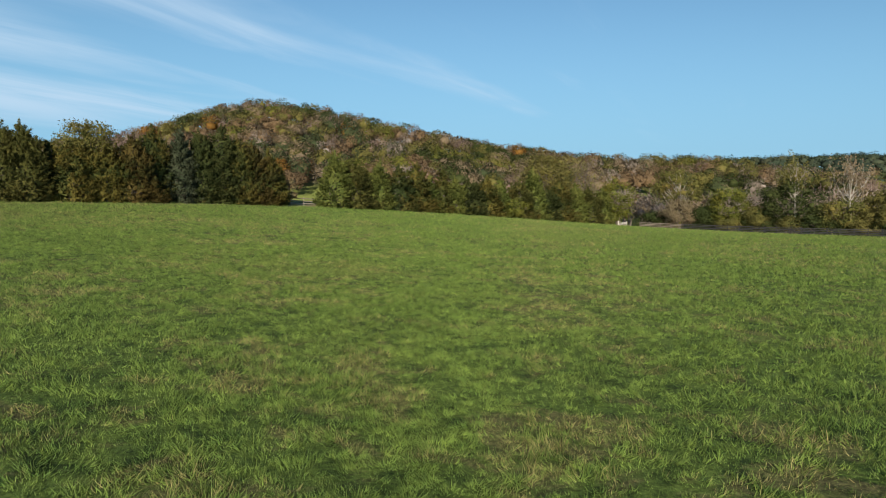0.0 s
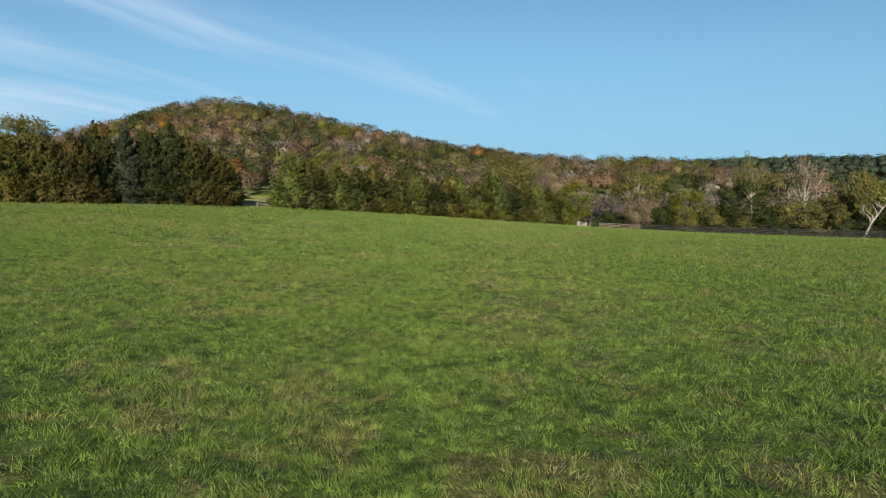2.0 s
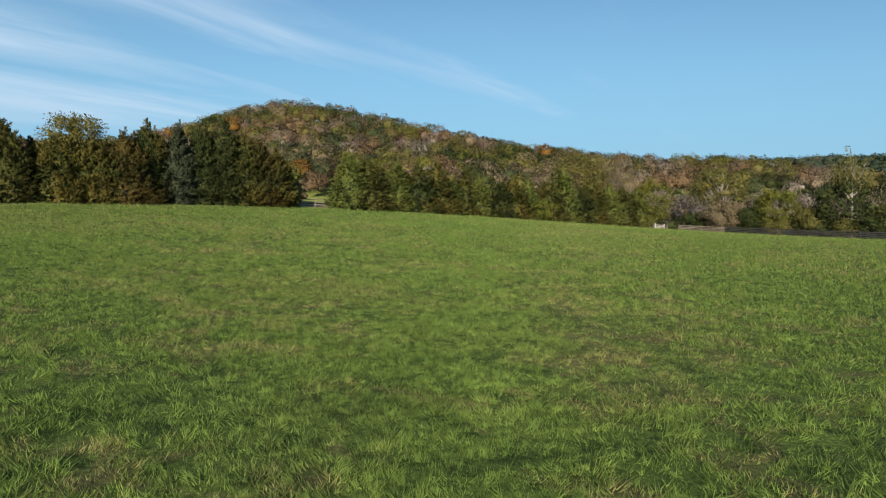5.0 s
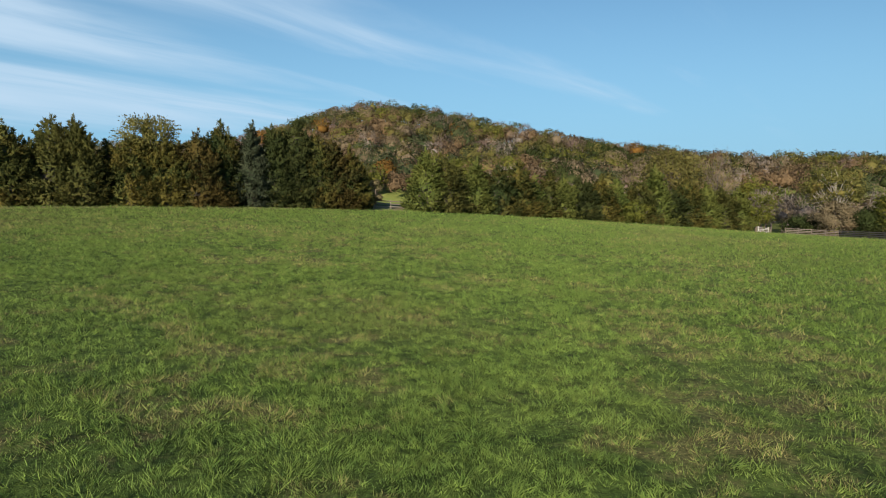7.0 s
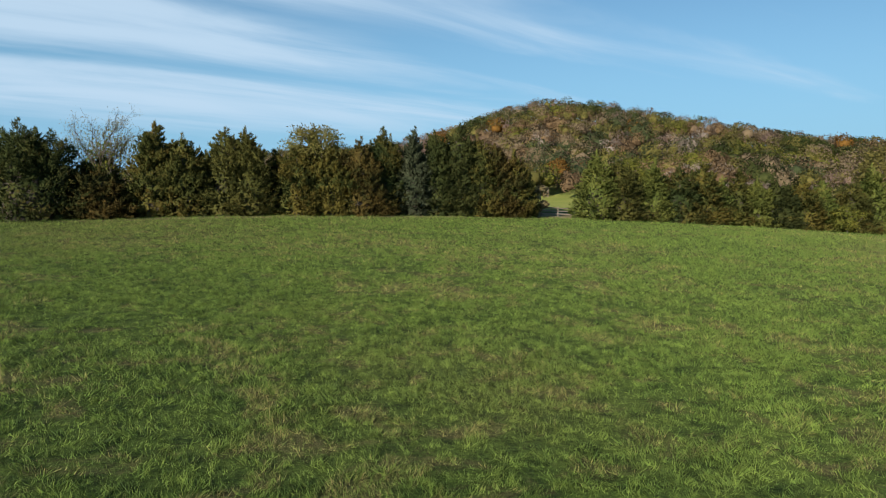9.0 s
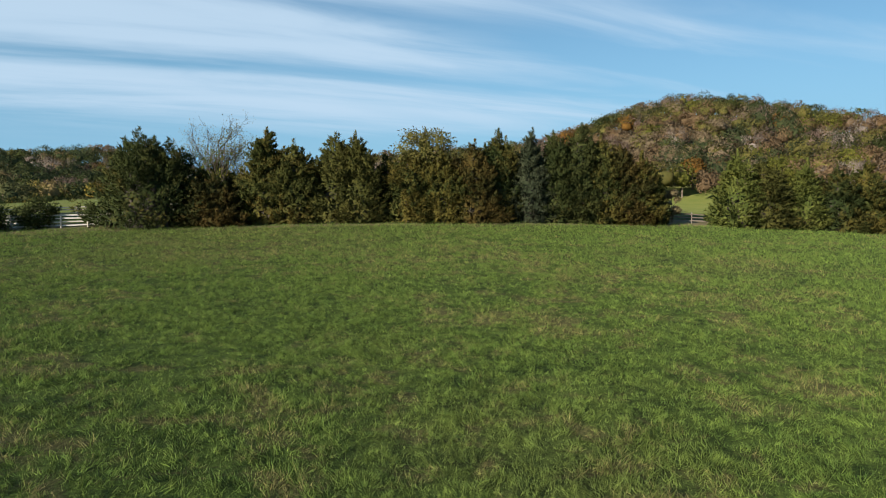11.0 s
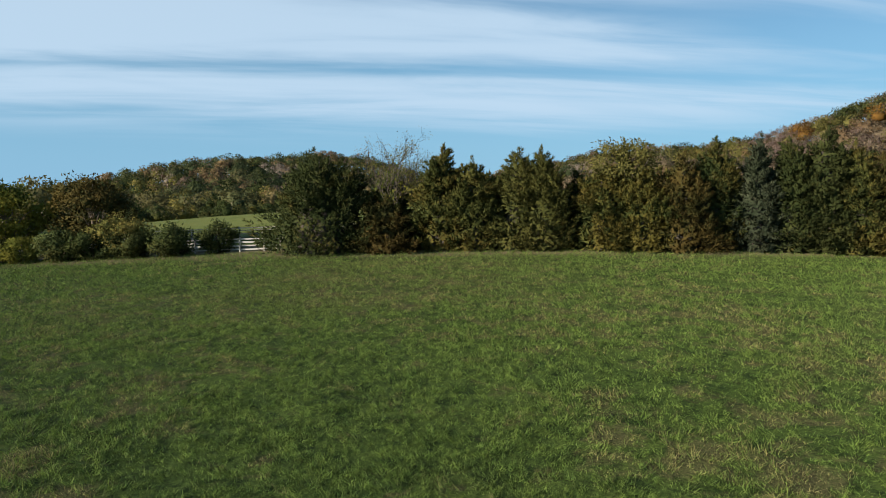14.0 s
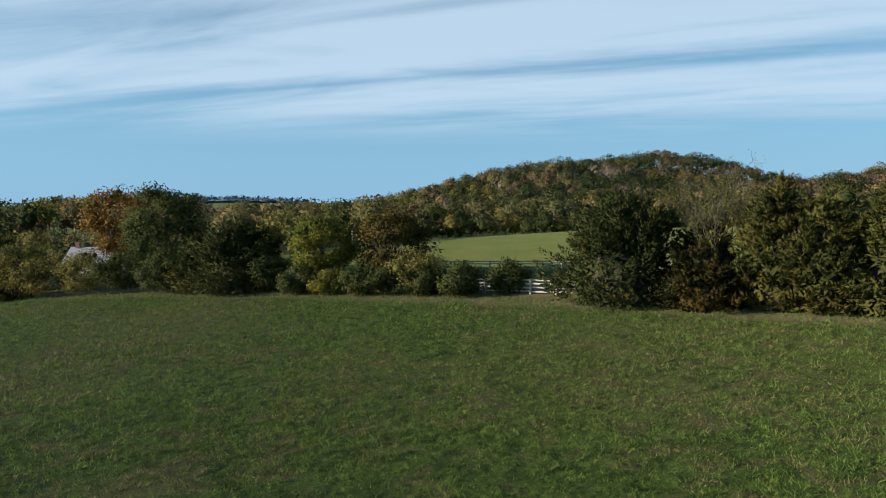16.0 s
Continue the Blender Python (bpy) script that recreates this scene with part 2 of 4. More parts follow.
# ---- mesh tools ----
def mesh(name, verts, faces, mats, slots=None, smooth=False, normals=None):
    """A mesh from numpy arrays; faces is one array of triangles or quads, or a list of such arrays."""
    me = bpy.data.meshes.new(name)
    groups = faces if isinstance(faces, list) else [faces]
    groups = [np.asarray(f, np.int32) for f in groups if len(f)]
    loops = np.concatenate([f.ravel() for f in groups])
    sizes = np.concatenate([np.full(len(f), f.shape[1], np.int32) for f in groups])
    me.vertices.add(len(verts))
    me.vertices.foreach_set("co", np.asarray(verts, np.float32).ravel())
    me.loops.add(len(loops))
    me.loops.foreach_set("vertex_index", loops)
    me.polygons.add(len(sizes))
    me.polygons.foreach_set("loop_start", np.concatenate([[0], np.cumsum(sizes)[:-1]]).astype(np.int32))
    for m in (mats if isinstance(mats, (list, tuple)) else [mats]):
        me.materials.append(m)
    if slots is not None:
        me.polygons.foreach_set("material_index", np.asarray(slots, np.int32))
    me.polygons.foreach_set("use_smooth", np.full(len(sizes), smooth or normals is not None))
    me.update(calc_edges=True)
    if normals is not None:
        me.attributes.new("custom_normal", "FLOAT_VECTOR", "POINT").data.foreach_set("vector", np.asarray(normals, np.float32).ravel())
    return me


def part(name, me, parent, label=""):
    ob = new(name, me)
    ob.parent = parent
    return tagged(ob, label)


def units(rng, n):
    v = rng.normal(size=(n, 3))
    return v / np.linalg.norm(v, axis=1, keepdims=True)


def normed(v):
    return v / np.maximum(np.linalg.norm(v, axis=1, keepdims=True), 1e-9)


def sprays(rng, base, way, length, width, face=None, loose=0.6, soft=0.65, flat=False):
    """Folded diamond leaves, or flat triangles: base points, directions, lengths and widths; face: the way that they look, more or less.
    Returns vertices, faces and shading normals that lean to the clump's own roundness by soft."""
    n = len(base)
    way = normed(way)
    side = normed(np.cross(way, units(rng, n) if face is None else normed(face) + units(rng, n) * loose))
    lift = np.cross(side, way)
    if face is not None:
        flip = np.where((lift * face).sum(1) < 0, -1.0, 1.0)[:, None]
        side, lift = side * flip, lift * flip
    look_to = lift if face is None else normed(lift * (1 - soft) + normed(face) * soft)
    length, width = np.broadcast_to(length, n)[:, None], np.broadcast_to(width, n)[:, None]
    if flat:
        v = np.stack([base - side * width * 0.5, base + side * width * 0.5, base + way * length], 1).reshape(-1, 3)
        return v, np.arange(3 * n).reshape(n, 3), np.repeat(look_to, 3, 0)
    mid = base + way * length * 0.45
    v = np.stack([base, mid + side * width * 0.5 + lift * width * 0.15, base + way * length,
                  mid - side * width * 0.5 + lift * width * 0.15], 1).reshape(-1, 3)
    return v, np.arange(4 * n).reshape(n, 4), np.repeat(look_to, 4, 0)


def tubes(lines, sides=6):
    """Tapered limbs: a list of (points, radii)."""
    verts, quads, at = [], [], 0
    ring = np.linspace(0, 2 * np.pi, sides, endpoint=False)
    for points, radii in lines:
        points, radii = np.asarray(points, float), np.asarray(radii, float)
        way = normed(np.gradient(points, axis=0))
        ref = np.array([1.0, 0.0, 0.0]) if abs(way[0, 2]) > 0.7 else np.array([0.0, 0.0, 1.0])
        u = normed(np.cross(way, ref))
        w = np.cross(way, u)
        v = points[:, None] + radii[:, None, None] * (np.cos(ring)[None, :, None] * u[:, None] + np.sin(ring)[None, :, None] * w[:, None])
        verts.append(v.reshape(-1, 3))
        k, j = np.meshgrid(np.arange(len(points) - 1), np.arange(sides), indexing="ij")
        j2 = (j + 1) % sides
        quads.append(at + np.stack([k * sides + j, k * sides + j2, (k + 1) * sides + j2, (k + 1) * sides + j], -1).reshape(-1, 4))
        at += len(points) * sides
    return np.concatenate(verts), np.concatenate(quads)


def make_ball(cuts):
    bm = bmesh.new()
    bmesh.ops.create_icosphere(bm, subdivisions=cuts, radius=1.0)
    v, f = np.array([p.co[:] for p in bm.verts]), np.array([[p.index for p in q.verts] for q in bm.faces])
    bm.free()
    return v, f


BALL = make_ball(1)


def lumps(rng, centres, radii, rough=0.18):
    """Solid uneven lumps inside a crown, which stop the light as dense twigs do."""
    bv, bf = BALL
    n, k = len(centres), len(bv)
    radii = np.asarray(radii, float)
    radii = np.repeat(radii[:, None], 3, 1) if radii.ndim == 1 else radii
    turn = rng.uniform(0, 2 * np.pi, n)
    c, s = np.cos(turn)[:, None], np.sin(turn)[:, None]
    x, y, z = bv[None, :, 0] * c - bv[None, :, 1] * s, bv[None, :, 0] * s + bv[None, :, 1] * c, np.repeat(bv[None, :, 2], n, 0)
    out = np.stack([x, y, z], -1)
    v = out * (1 + rng.normal(size=(n, k, 1)) * rough) * radii[:, None] + np.asarray(centres)[:, None]
    return v.reshape(-1, 3), (bf[None] + (np.arange(n) * k)[:, None, None]).reshape(-1, 3), normed((out / radii[:, None]).reshape(-1, 3))


def bend(rng, a, b, n=6, sag=0.12):
    """A slightly crooked line from a to b."""
    a, b = np.asarray(a, float), np.asarray(b, float)
    t = np.linspace(0, 1, n)[:, None]
    size = np.linalg.norm(b - a)
    off = rng.normal(size=3) * sag * size
    return a + (b - a) * t + off * (t * (1 - t) * 2) + np.r_[[[0, 0, 0]], rng.normal(size=(n - 2, 3)) * 0.03 * size, [[0, 0, 0]]]


# ---- ground ----
def soft_clamp(v, lo, hi, soft):
    return lo + soft * np.logaddexp(0, (v - lo) / soft) - soft * np.logaddexp(0, (v - hi) / soft)


HILLS = [  # x, y, height, spread across, spread along, turn in degrees
    (-6, 640, 73.5, 89, 130, 0), (158, 570, 31, 77, 110, 0), (330, 470, 23, 81, 100, 0), (-203, 560, 27, 63, 120, 0),
    (-449, 489, 40, 65, 85, 0), (-420, 329, 20, 61, 60, 0),
    (760, 980, 66, 419, 120, -35), (1200, 500, 49, 195, 420, 0), (-2600, 490, 13, 300, 170, 0), (-1500, 900, 14, 500, 200, 30),
]


def ground_z(x, y):
    x, y = np.asarray(x, float), np.asarray(y, float)
    u = soft_clamp(x, -125, 122, 5.0) / 50
    v = soft_clamp(y, -15, 152, 5.0) / 50 - 1
    z = (2.4286 - 1.4734 * u + 2.3905 * v - 0.2162 * u * u - 1.0352 * u * v + 0.4083 * v * v
         + 0.2057 * u**3 - 0.0315 * u * u * v - 0.1898 * u * v * v - 0.1475 * v**3)
    # Beyond the tree row the field's slope fades into level country.
    past = np.maximum(0, 0.825 * (y - 83) - 0.565 * (x + 46) - 35)
    z = 4.0 + (z - 4.0) / (1 + (past / 60) ** 2)
    z = z - 5.0 / (1 + np.exp((x + 165) / 18)) / (1 + np.exp((y - 240) / 30))
    for cx, cy, h, sx, sy, turn in HILLS:
        c, s = math.cos(radians(turn)), math.sin(radians(turn))
        a, b = ((x - cx) * c + (y - cy) * s) / sx, ((y - cy) * c - (x - cx) * s) / sy
        z = z + h * np.exp(-0.5 * (a * a + b * b))
    return z


def make_ground():
    def lines(lo, hi, step, far_lo, far_hi):
        mid = np.arange(lo, hi + step, step)
        out = np.cumsum(step * 1.16 ** np.arange(1, 60))
        return np.concatenate([np.maximum(mid[0] - out[::-1], far_lo)[(mid[0] - out[::-1]) > far_lo], mid,
                               (mid[-1] + out)[(mid[-1] + out) < far_hi]])
    xs, ys = lines(-130, 130, 1.5, -4500, 4500), lines(-30, 160, 1.5, -1500, 4500)
    gx, gy = np.meshgrid(xs, ys, indexing="ij")
    gz = ground_z(gx, gy)
    nx, ny = gx.shape
    i, j = np.meshgrid(np.arange(nx - 1), np.arange(ny - 1), indexing="ij")
    q = np.stack([i * ny + j, (i + 1) * ny + j, (i + 1) * ny + j + 1, i * ny + j + 1], -1).reshape(-1, 4)
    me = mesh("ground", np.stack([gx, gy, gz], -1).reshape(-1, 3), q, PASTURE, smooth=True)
    return tagged(new("ground", me), "green autumn pasture with dry patches, rising to hills", "ground", kind="structure")


make_ground()


def make_grass():
    """Upright blades in leaning tufts over the field: fine where it is passed nearest, coarser far off."""
    rng = np.random.default_rng(11)
    # The line where the flight passes nearest, and how far off it still is there.
    spine = np.array([(2, 11), (5.5, 30), (1.5, 42), (-7, 50), (-26, 56.5)], float)
    nearest = np.array([12.5, 12.5, 13.5, 15.5, 18.5])

    def distance(x, y):
        best = np.full(len(x), 1e9)
        for a, b, na, nb in zip(spine[:-1], spine[1:], nearest[:-1], nearest[1:]):
            ab = b - a
            t = np.clip(((x - a[0]) * ab[0] + (y - a[1]) * ab[1]) / (ab @ ab), 0, 1)
            best = np.minimum(best, np.hypot(x - a[0] - t * ab[0], y - a[1] - t * ab[1]) * 0.85 + na + (nb - na) * t)
        return best

    def in_field(x, y):
        return (0.825 * (y - 83) - 0.565 * (x + 46) < np.where(x < -48, 2.0, 0.5)) & (y < 115.5 + 0.43 * x) & (0.84 * (x - 80) + 0.54 * (y - 149) < 0.5)

    def uneven(x, y, cell, seed):
        """Smooth random values on a grid of cells, -1 to 1."""
        grid = np.random.default_rng(seed).uniform(-1, 1, (int(300 / cell), int(220 / cell)))
        gx, gy = (x + 140) / cell, (y + 10) / cell
        i, j = gx.astype(int), gy.astype(int)
        fx, fy = gx - i, gy - j
        fx, fy = fx * fx * (3 - 2 * fx), fy * fy * (3 - 2 * fy)
        return ((grid[i, j] * (1 - fx) + grid[i + 1, j] * fx) * (1 - fy) + (grid[i, j + 1] * (1 - fx) + grid[i + 1, j + 1] * fx) * fy)

    def richness(x, y):
        return 0.85 * uneven(x, y, 0.19, 1) + 0.5 * uneven(x, y, 0.5, 2) + 0.25 * uneven(x, y, 2.2, 3) + 0.15 * uneven(x, y, 7.0, 4)
    spots = []
    fine, box = 880.0, (-48, 34, 4, 72)
    for (x0, x1, y0, y1), top, outer in ((box, fine, False), ((-128, 125, 0, 165), 110.0, True)):
        count = int((x1 - x0) * (y1 - y0) * top)
        x, y = rng.uniform(x0, x1, count), rng.uniform(y0, y1, count)
        d = distance(x, y)
        keep = rng.uniform(size=count) < fine / top * (12.5 / np.maximum(d, 12.5)) ** 2
        if outer:
            keep &= (x < box[0]) | (x > box[1]) | (y < box[2]) | (y > box[3])
        x, y, d = x[keep], y[keep], d[keep]
        keep = in_field(x, y) & (rng.uniform(size=len(x)) < np.clip(0.76 + 0.4 * richness(x, y), 0.3, 1))
        spots.append(np.stack([x[keep], y[keep], d[keep]], 1))
    x, y, d = np.concatenate(spots).T
    n = len(x)
    rich = richness(x, y)
    size = (0.10 + 0.13 * rng.uniform(size=n) ** 2) * np.clip(1.0 + 1.1 * rich, 0.35, 2.6) * np.clip(0.8 + d * 0.016, 1, 1.6)
    # Blades of one tuft lean the same way, more or less.
    lean_x = 1.1 * uneven(x, y, 0.2, 5) + 0.5 * uneven(x, y, 0.6, 7)
    lean_y = 1.1 * uneven(x, y, 0.2, 6) + 0.5 * uneven(x, y, 0.6, 8)
    way = normed(units(rng, n) * np.array([0.8, 0.8, 0.2]) + np.stack([lean_x, lean_y, np.full(n, 0.85)], 1))
    side = normed(np.cross(way, units(rng, n)))
    wide = ((0.0036 + 0.0048 * rng.uniform(size=n)) * np.clip(d / 12.5, 1, 7) ** 0.9)[:, None]
    base = np.stack([x, y, ground_z(x, y) - 0.02], 1)
    v = np.stack([base - side * wide, base + side * wide, base + way * size[:, None]], 1).reshape(-1, 3)
    south = np.array([0.5, -0.85, 0.3])
    f = np.arange(3 * n).reshape(n, 3)
    flat = normed(np.cross(side, way))
    back = (flat @ south) < 0
    f[back] = f[back][:, ::-1]
    flat[back] *= -1
    me = mesh("pasture_grass", v, f, BLADE, normals=np.repeat(normed(flat * 0.95 + np.array([0, 0, 0.2])), 3, 0))
    tagged(new("pasture_grass", me), "short green pasture grass with dry yellow blades", "grass", kind="stuff")


make_grass()


# ---- trees ----
def cedar_shape(rng, h, r, boughs=110, per=34, tips=1, taper=0.75, rise=0.75):
    """Sprays of a red cedar: a tall pointed crown with lower leaders beside it, set with feathery plumes that rise by rise."""
    cones = [(0.0, 0.0, h * (0.94 if tips > 1 else 1.0), r, 0.0)]
    turn = rng.uniform(0, 6)
    for i in range(tips + 1 if tips > 1 else 0):
        a, d = turn + i * 2.4 + rng.uniform(-0.4, 0.4), (0.08 if i == 0 else rng.uniform(0.22, 0.55)) * r
        top = h * (1.0 if i == 0 else 1.0 - 0.42 * (d / r) ** 0.9 * rng.uniform(0.6, 1.3))
        cones.append((math.cos(a) * d, math.sin(a) * d, top, r * rng.uniform(0.3, 0.42), 0.5))
    share = np.array([c[2] * c[3] * (1 - c[4]) * (1 if c[4] == 0 else 1.5) for c in cones])
    which = rng.choice(len(cones), boughs, p=share / share.sum())
    cx, cy, ch, cr, low = np.array(cones)[which].T
    # More plumes where the crown is wide.
    u = low + (0.99 - low) * (1 - rng.uniform(0.0, 1.0, boughs) ** 0.62)
    az = rng.uniform(0, 2 * np.pi, boughs)

    def reach(t):
        return np.minimum(1, 0.84 + t * 1.4) * np.clip(1 - t, 0.0, 1) ** (0.30 + 0.62 * taper)
    lobe = 1 + 0.15 * np.sin(az * 3 + rng.uniform(0, 6) + u * 7) + 0.10 * np.sin(az * 5 + u * 13 + rng.uniform(0, 6))
    local = np.where(low > 0, (u - low) / (1 - low), u)
    out = cr * reach(local) * lobe * rng.uniform(0.66, 1.0, boughs)
    cen = np.stack([cx + np.cos(az) * out, cy + np.sin(az) * out, u * ch * 0.95 + 0.03 * h], 1)
    long = (0.22 + 0.10 * r + 0.13 * out) * rng.uniform(0.75, 1.35, boughs)
    axis = normed(np.stack([np.cos(az), np.sin(az), rise * (0.6 + 0.9 * u) + rng.normal(size=boughs) * 0.22], 1))
    # A plume: sprays round an axis, wide near its foot and pointed at its tip.
    k = np.repeat(np.arange(boughs), per)
    n = len(k)
    s = rng.uniform(0, 1, n) ** 0.85
    ball = units(rng, n)
    thick = (0.46 * (1 - s) ** 0.75 * np.minimum(1, 0.35 + 2.2 * s))[:, None] * long[k][:, None]
    base = cen[k] + axis[k] * ((s * 1.55 - 0.75) * long[k])[:, None] + ball * thick * np.array([1.0, 1.0, 0.72])
    way = axis[k] * 0.75 + ball * 0.6 + units(rng, n) * 0.3 + np.array([0, 0, 0.12])
    parts = [(base, way, rng.uniform(0.2, 0.46, n), rng.uniform(0.08, 0.16, n))]
    outward = np.stack([np.cos(az), np.sin(az), np.full(boughs, 0.25)], 1)
    m = boughs * 7
    ui, ai = 0.95 * (1 - rng.uniform(0, 1, m) ** 0.62), rng.uniform(0, 2 * np.pi, m)
    ri = r * reach(ui) * rng.uniform(0.45, 0.8, m)
    parts.append((np.stack([np.cos(ai) * ri, np.sin(ai) * ri, ui * h * 0.93], 1), np.stack([np.cos(ai), np.sin(ai), np.full(m, 0.5)], 1) * 0.6 + units(rng, m),
                  rng.uniform(0.4, 0.75, m), rng.uniform(0.2, 0.36, m)))
    faces = [ball * 0.95 + outward[k] * 0.55 + np.array([0, 0, 0.12]), np.stack([np.cos(ai), np.sin(ai), np.full(m, 0.2)], 1)]
    # A pointed leader at the tip of each cone, with short sprays rising round it.
    for x0, y0, top, rad, _ in cones:
        c = 110
        t = rng.uniform(size=c) ** 0.8
        aa = rng.uniform(0, 2 * np.pi, c)
        tall = rng.uniform(0.9, 1.5)
        w = (1 - t) * (0.10 * rad + 0.10) + 0.015
        parts.append((np.stack([x0 + np.cos(aa) * w, y0 + np.sin(aa) * w, top - 1.0 + tall * t], 1),
                      np.stack([np.cos(aa) * 0.9, np.sin(aa) * 0.9, np.full(c, 1.2)], 1), rng.uniform(0.16, 0.36, c), rng.uniform(0.05, 0.10, c)))
        faces.append(np.stack([np.cos(aa), np.sin(aa), np.full(c, 0.3)], 1))
    b, w, le, wi = (np.concatenate(z) for z in zip(*parts))
    b[:, 2] = np.where(b[:, 2] < 0.1, rng.uniform(0.1, 0.8, len(b)), b[:, 2])
    v, q, nv = sprays(rng, b, w, le, wi, np.concatenate(faces), 0.55, 0.8, True)
    # The dense twiggy heart, well inside the sprays.
    rings, sides = 12, 14
    t = np.linspace(0.0, 0.9, rings)
    a = np.linspace(0, 2 * np.pi, sides, endpoint=False)
    rr = (r * 0.4 * reach(t))[:, None] * (1 + rng.normal(size=(rings, sides)) * 0.16)
    hv = np.stack([rr * np.cos(a), rr * np.sin(a), np.repeat((t * h * 0.9)[:, None], sides, 1)], -1).reshape(-1, 3)
    i, j = np.meshgrid(np.arange(rings - 1), np.arange(sides), indexing="ij")
    j2 = (j + 1) % sides
    hq = np.stack([i * sides + j, i * sides + j2, (i + 1) * sides + j2, (i + 1) * sides + j], -1).reshape(-1, 4)
    hn = normed(np.stack([np.tile(np.cos(a), rings), np.tile(np.sin(a), rings), np.full(rings * sides, 0.25)], 1) + units(rng, rings * sides) * 0.5)
    return np.concatenate([v, hv]), [q, hq + len(v)], np.concatenate([nv, hn]), np.r_[np.zeros(len(q)), np.ones(len(hq))]


def tree_at(name, x, y, label, category="tree", group="", sink=0.15):
    root = new(name)
    root.location = (x, y, float(ground_z(x, y)) - sink)
    root.empty_display_size = 0.5
    return tagged(root, label, category, group)


def cedar(x, y, h, r, seed, mat=CEDAR, label="dense olive-green red cedar in the field's tree row", tips=3, taper=0.75, boughs=0, name="cedar_tree", wide=1.36, rise=0.75):
    rng = np.random.default_rng(seed)
    root = tree_at(name, x, y, label, "tree", "cedars along the field")
    pts = np.array([[0, 0, -0.2], [0.05, 0.03, h * 0.3], [0.0, 0.05, h * 0.65], [0, 0, h * 0.92]])
    lines = [(pts, [0.024 * h, 0.02 * h, 0.011 * h, 0.02])]
    for _ in range(9):
        a, t = rng.uniform(0, 2 * np.pi), rng.uniform(0.06, 0.7)
        e = r * (1 - t) ** 0.75 * 0.8
        lines.append((bend(rng, (0, 0, t * h), (math.cos(a) * e, math.sin(a) * e, t * h + 0.25 * e), 4), np.linspace(0.006 * h, 0.012, 4)))
    v, q = tubes(lines, 6)
    part("trunk", mesh("trunk", v, q, BARK, smooth=True), root)
    r = r * wide
    n = boughs or int(90 + 6.0 * h * r)
    v, q, nv, slots = cedar_shape(rng, h, r, min(n, 410), 60, tips, taper, rise)
    part("crown", mesh("crown", v, q, [mat, DARK_BARK], slots, normals=nv), root)
    return root


def clumps(rng, n, h, r, low):
    """Clump centres in an uneven egg-shaped crown between the heights low and h."""
    d = units(rng, n)
    rad = rng.uniform(0.45, 0.9, n) ** 0.6
    mid, half = (low + h) / 2, (h - low) / 2
    c = d * rad[:, None] * np.array([r, r, half]) * 0.86
    c[:, :2] *= (1 + 0.12 * np.sin(3 * np.arctan2(d[:, 1], d[:, 0]) + rng.uniform(0, 6)))[:, None]
    c[:, 2] += mid
    return c


def limbs_to(rng, cen, h, r, trunk_r, lean=(0, 0), top=0.72):
    lines = []
    stem = np.array([[0, 0, -0.3], [0.02 * h * rng.normal() * 0.5 + lean[0] * 0.3, lean[1] * 0.3, 0.25 * h],
                     [0.03 * h * rng.normal() * 0.5 + lean[0] * 0.7, lean[1] * 0.7, 0.5 * h], [lean[0], lean[1], top * h]])
    t4 = np.linspace(0, 3, 10)
    fine = np.stack([np.interp(t4, range(4), stem[:, k]) for k in range(3)], 1)
    lines.append((fine, np.linspace(trunk_r, trunk_r * 0.25, 10)))
    for c in cen:
        flat = np.hypot(c[0] - lean[0] * 0.6, c[1] - lean[1] * 0.6)
        zs = np.clip(c[2] - flat * 0.9 - 0.08 * h, 0.16 * h, (top - 0.03) * h)
        start = np.array([np.interp(zs, fine[:, 2], fine[:, k]) for k in range(2)] + [zs])
        w = trunk_r * np.interp(zs, [0, h], [0.5, 0.2])
        lines.append((bend(rng, start, c, 6, 0.10), np.linspace(w, 0.02, 6)))
    return lines


def leafy(x, y, h, r, seed, mat=OLIVE, label="olive leafy tree behind the pasture fence", low=0.18, n=38, per=125, leaf=0.34,
          trunk=0.0, bark=BARK, name="leafy_tree", lean=(0, 0), group="leafy trees along the field", fill=1.0, limb_share=0.6):
    rng = np.random.default_rng(seed)
    root = tree_at(name, x, y, label, "tree", group)
    r, n, per, leaf = r * 1.1, int(n * 1.5), int(per * 1.5), leaf * 0.88
    cen = clumps(rng, n, h, r, low * h)
    cen[:, 0] += lean[0] * 0.5
    cen[:, 1] += lean[1] * 0.5
    v, q = tubes(limbs_to(rng, cen[: int(n * limb_share)], h, r, trunk or 0.022 * h, lean), 6)
    part("trunk", mesh("trunk", v, q, bark, smooth=True), root)
    k = np.repeat(np.arange(n), per)
    size = 0.19 * r * rng.uniform(0.7, 1.4, n) + 0.14
    d = units(rng, n * per)
    base = cen[k] + d * size[k][:, None] * (1.25 * rng.uniform(0.1, 1, (n * per, 1)) ** 0.6) * np.array([1.2, 1.2, 0.8])
    base[:, 2] = np.maximum(base[:, 2], 0.1)
    v, q, nv = sprays(rng, base, d + units(rng, n * per) * 0.9 + np.array([0, 0, -0.1]), rng.uniform(0.6, 1.3, n * per) * leaf,
                      rng.uniform(0.5, 0.9, n * per) * leaf, d + normed(base - cen.mean(0)) * 0.5, 0.75, flat=True)
    lv, lf, ln = lumps(rng, cen, size[:, None] * np.array([0.34, 0.34, 0.28]) * fill)
    lv[:, 2] = np.maximum(lv[:, 2], 0.0)
    part("crown", mesh("crown", np.concatenate([v, lv]), [q, lf + len(v)], mat, normals=np.concatenate([nv, ln])), root)
    return root


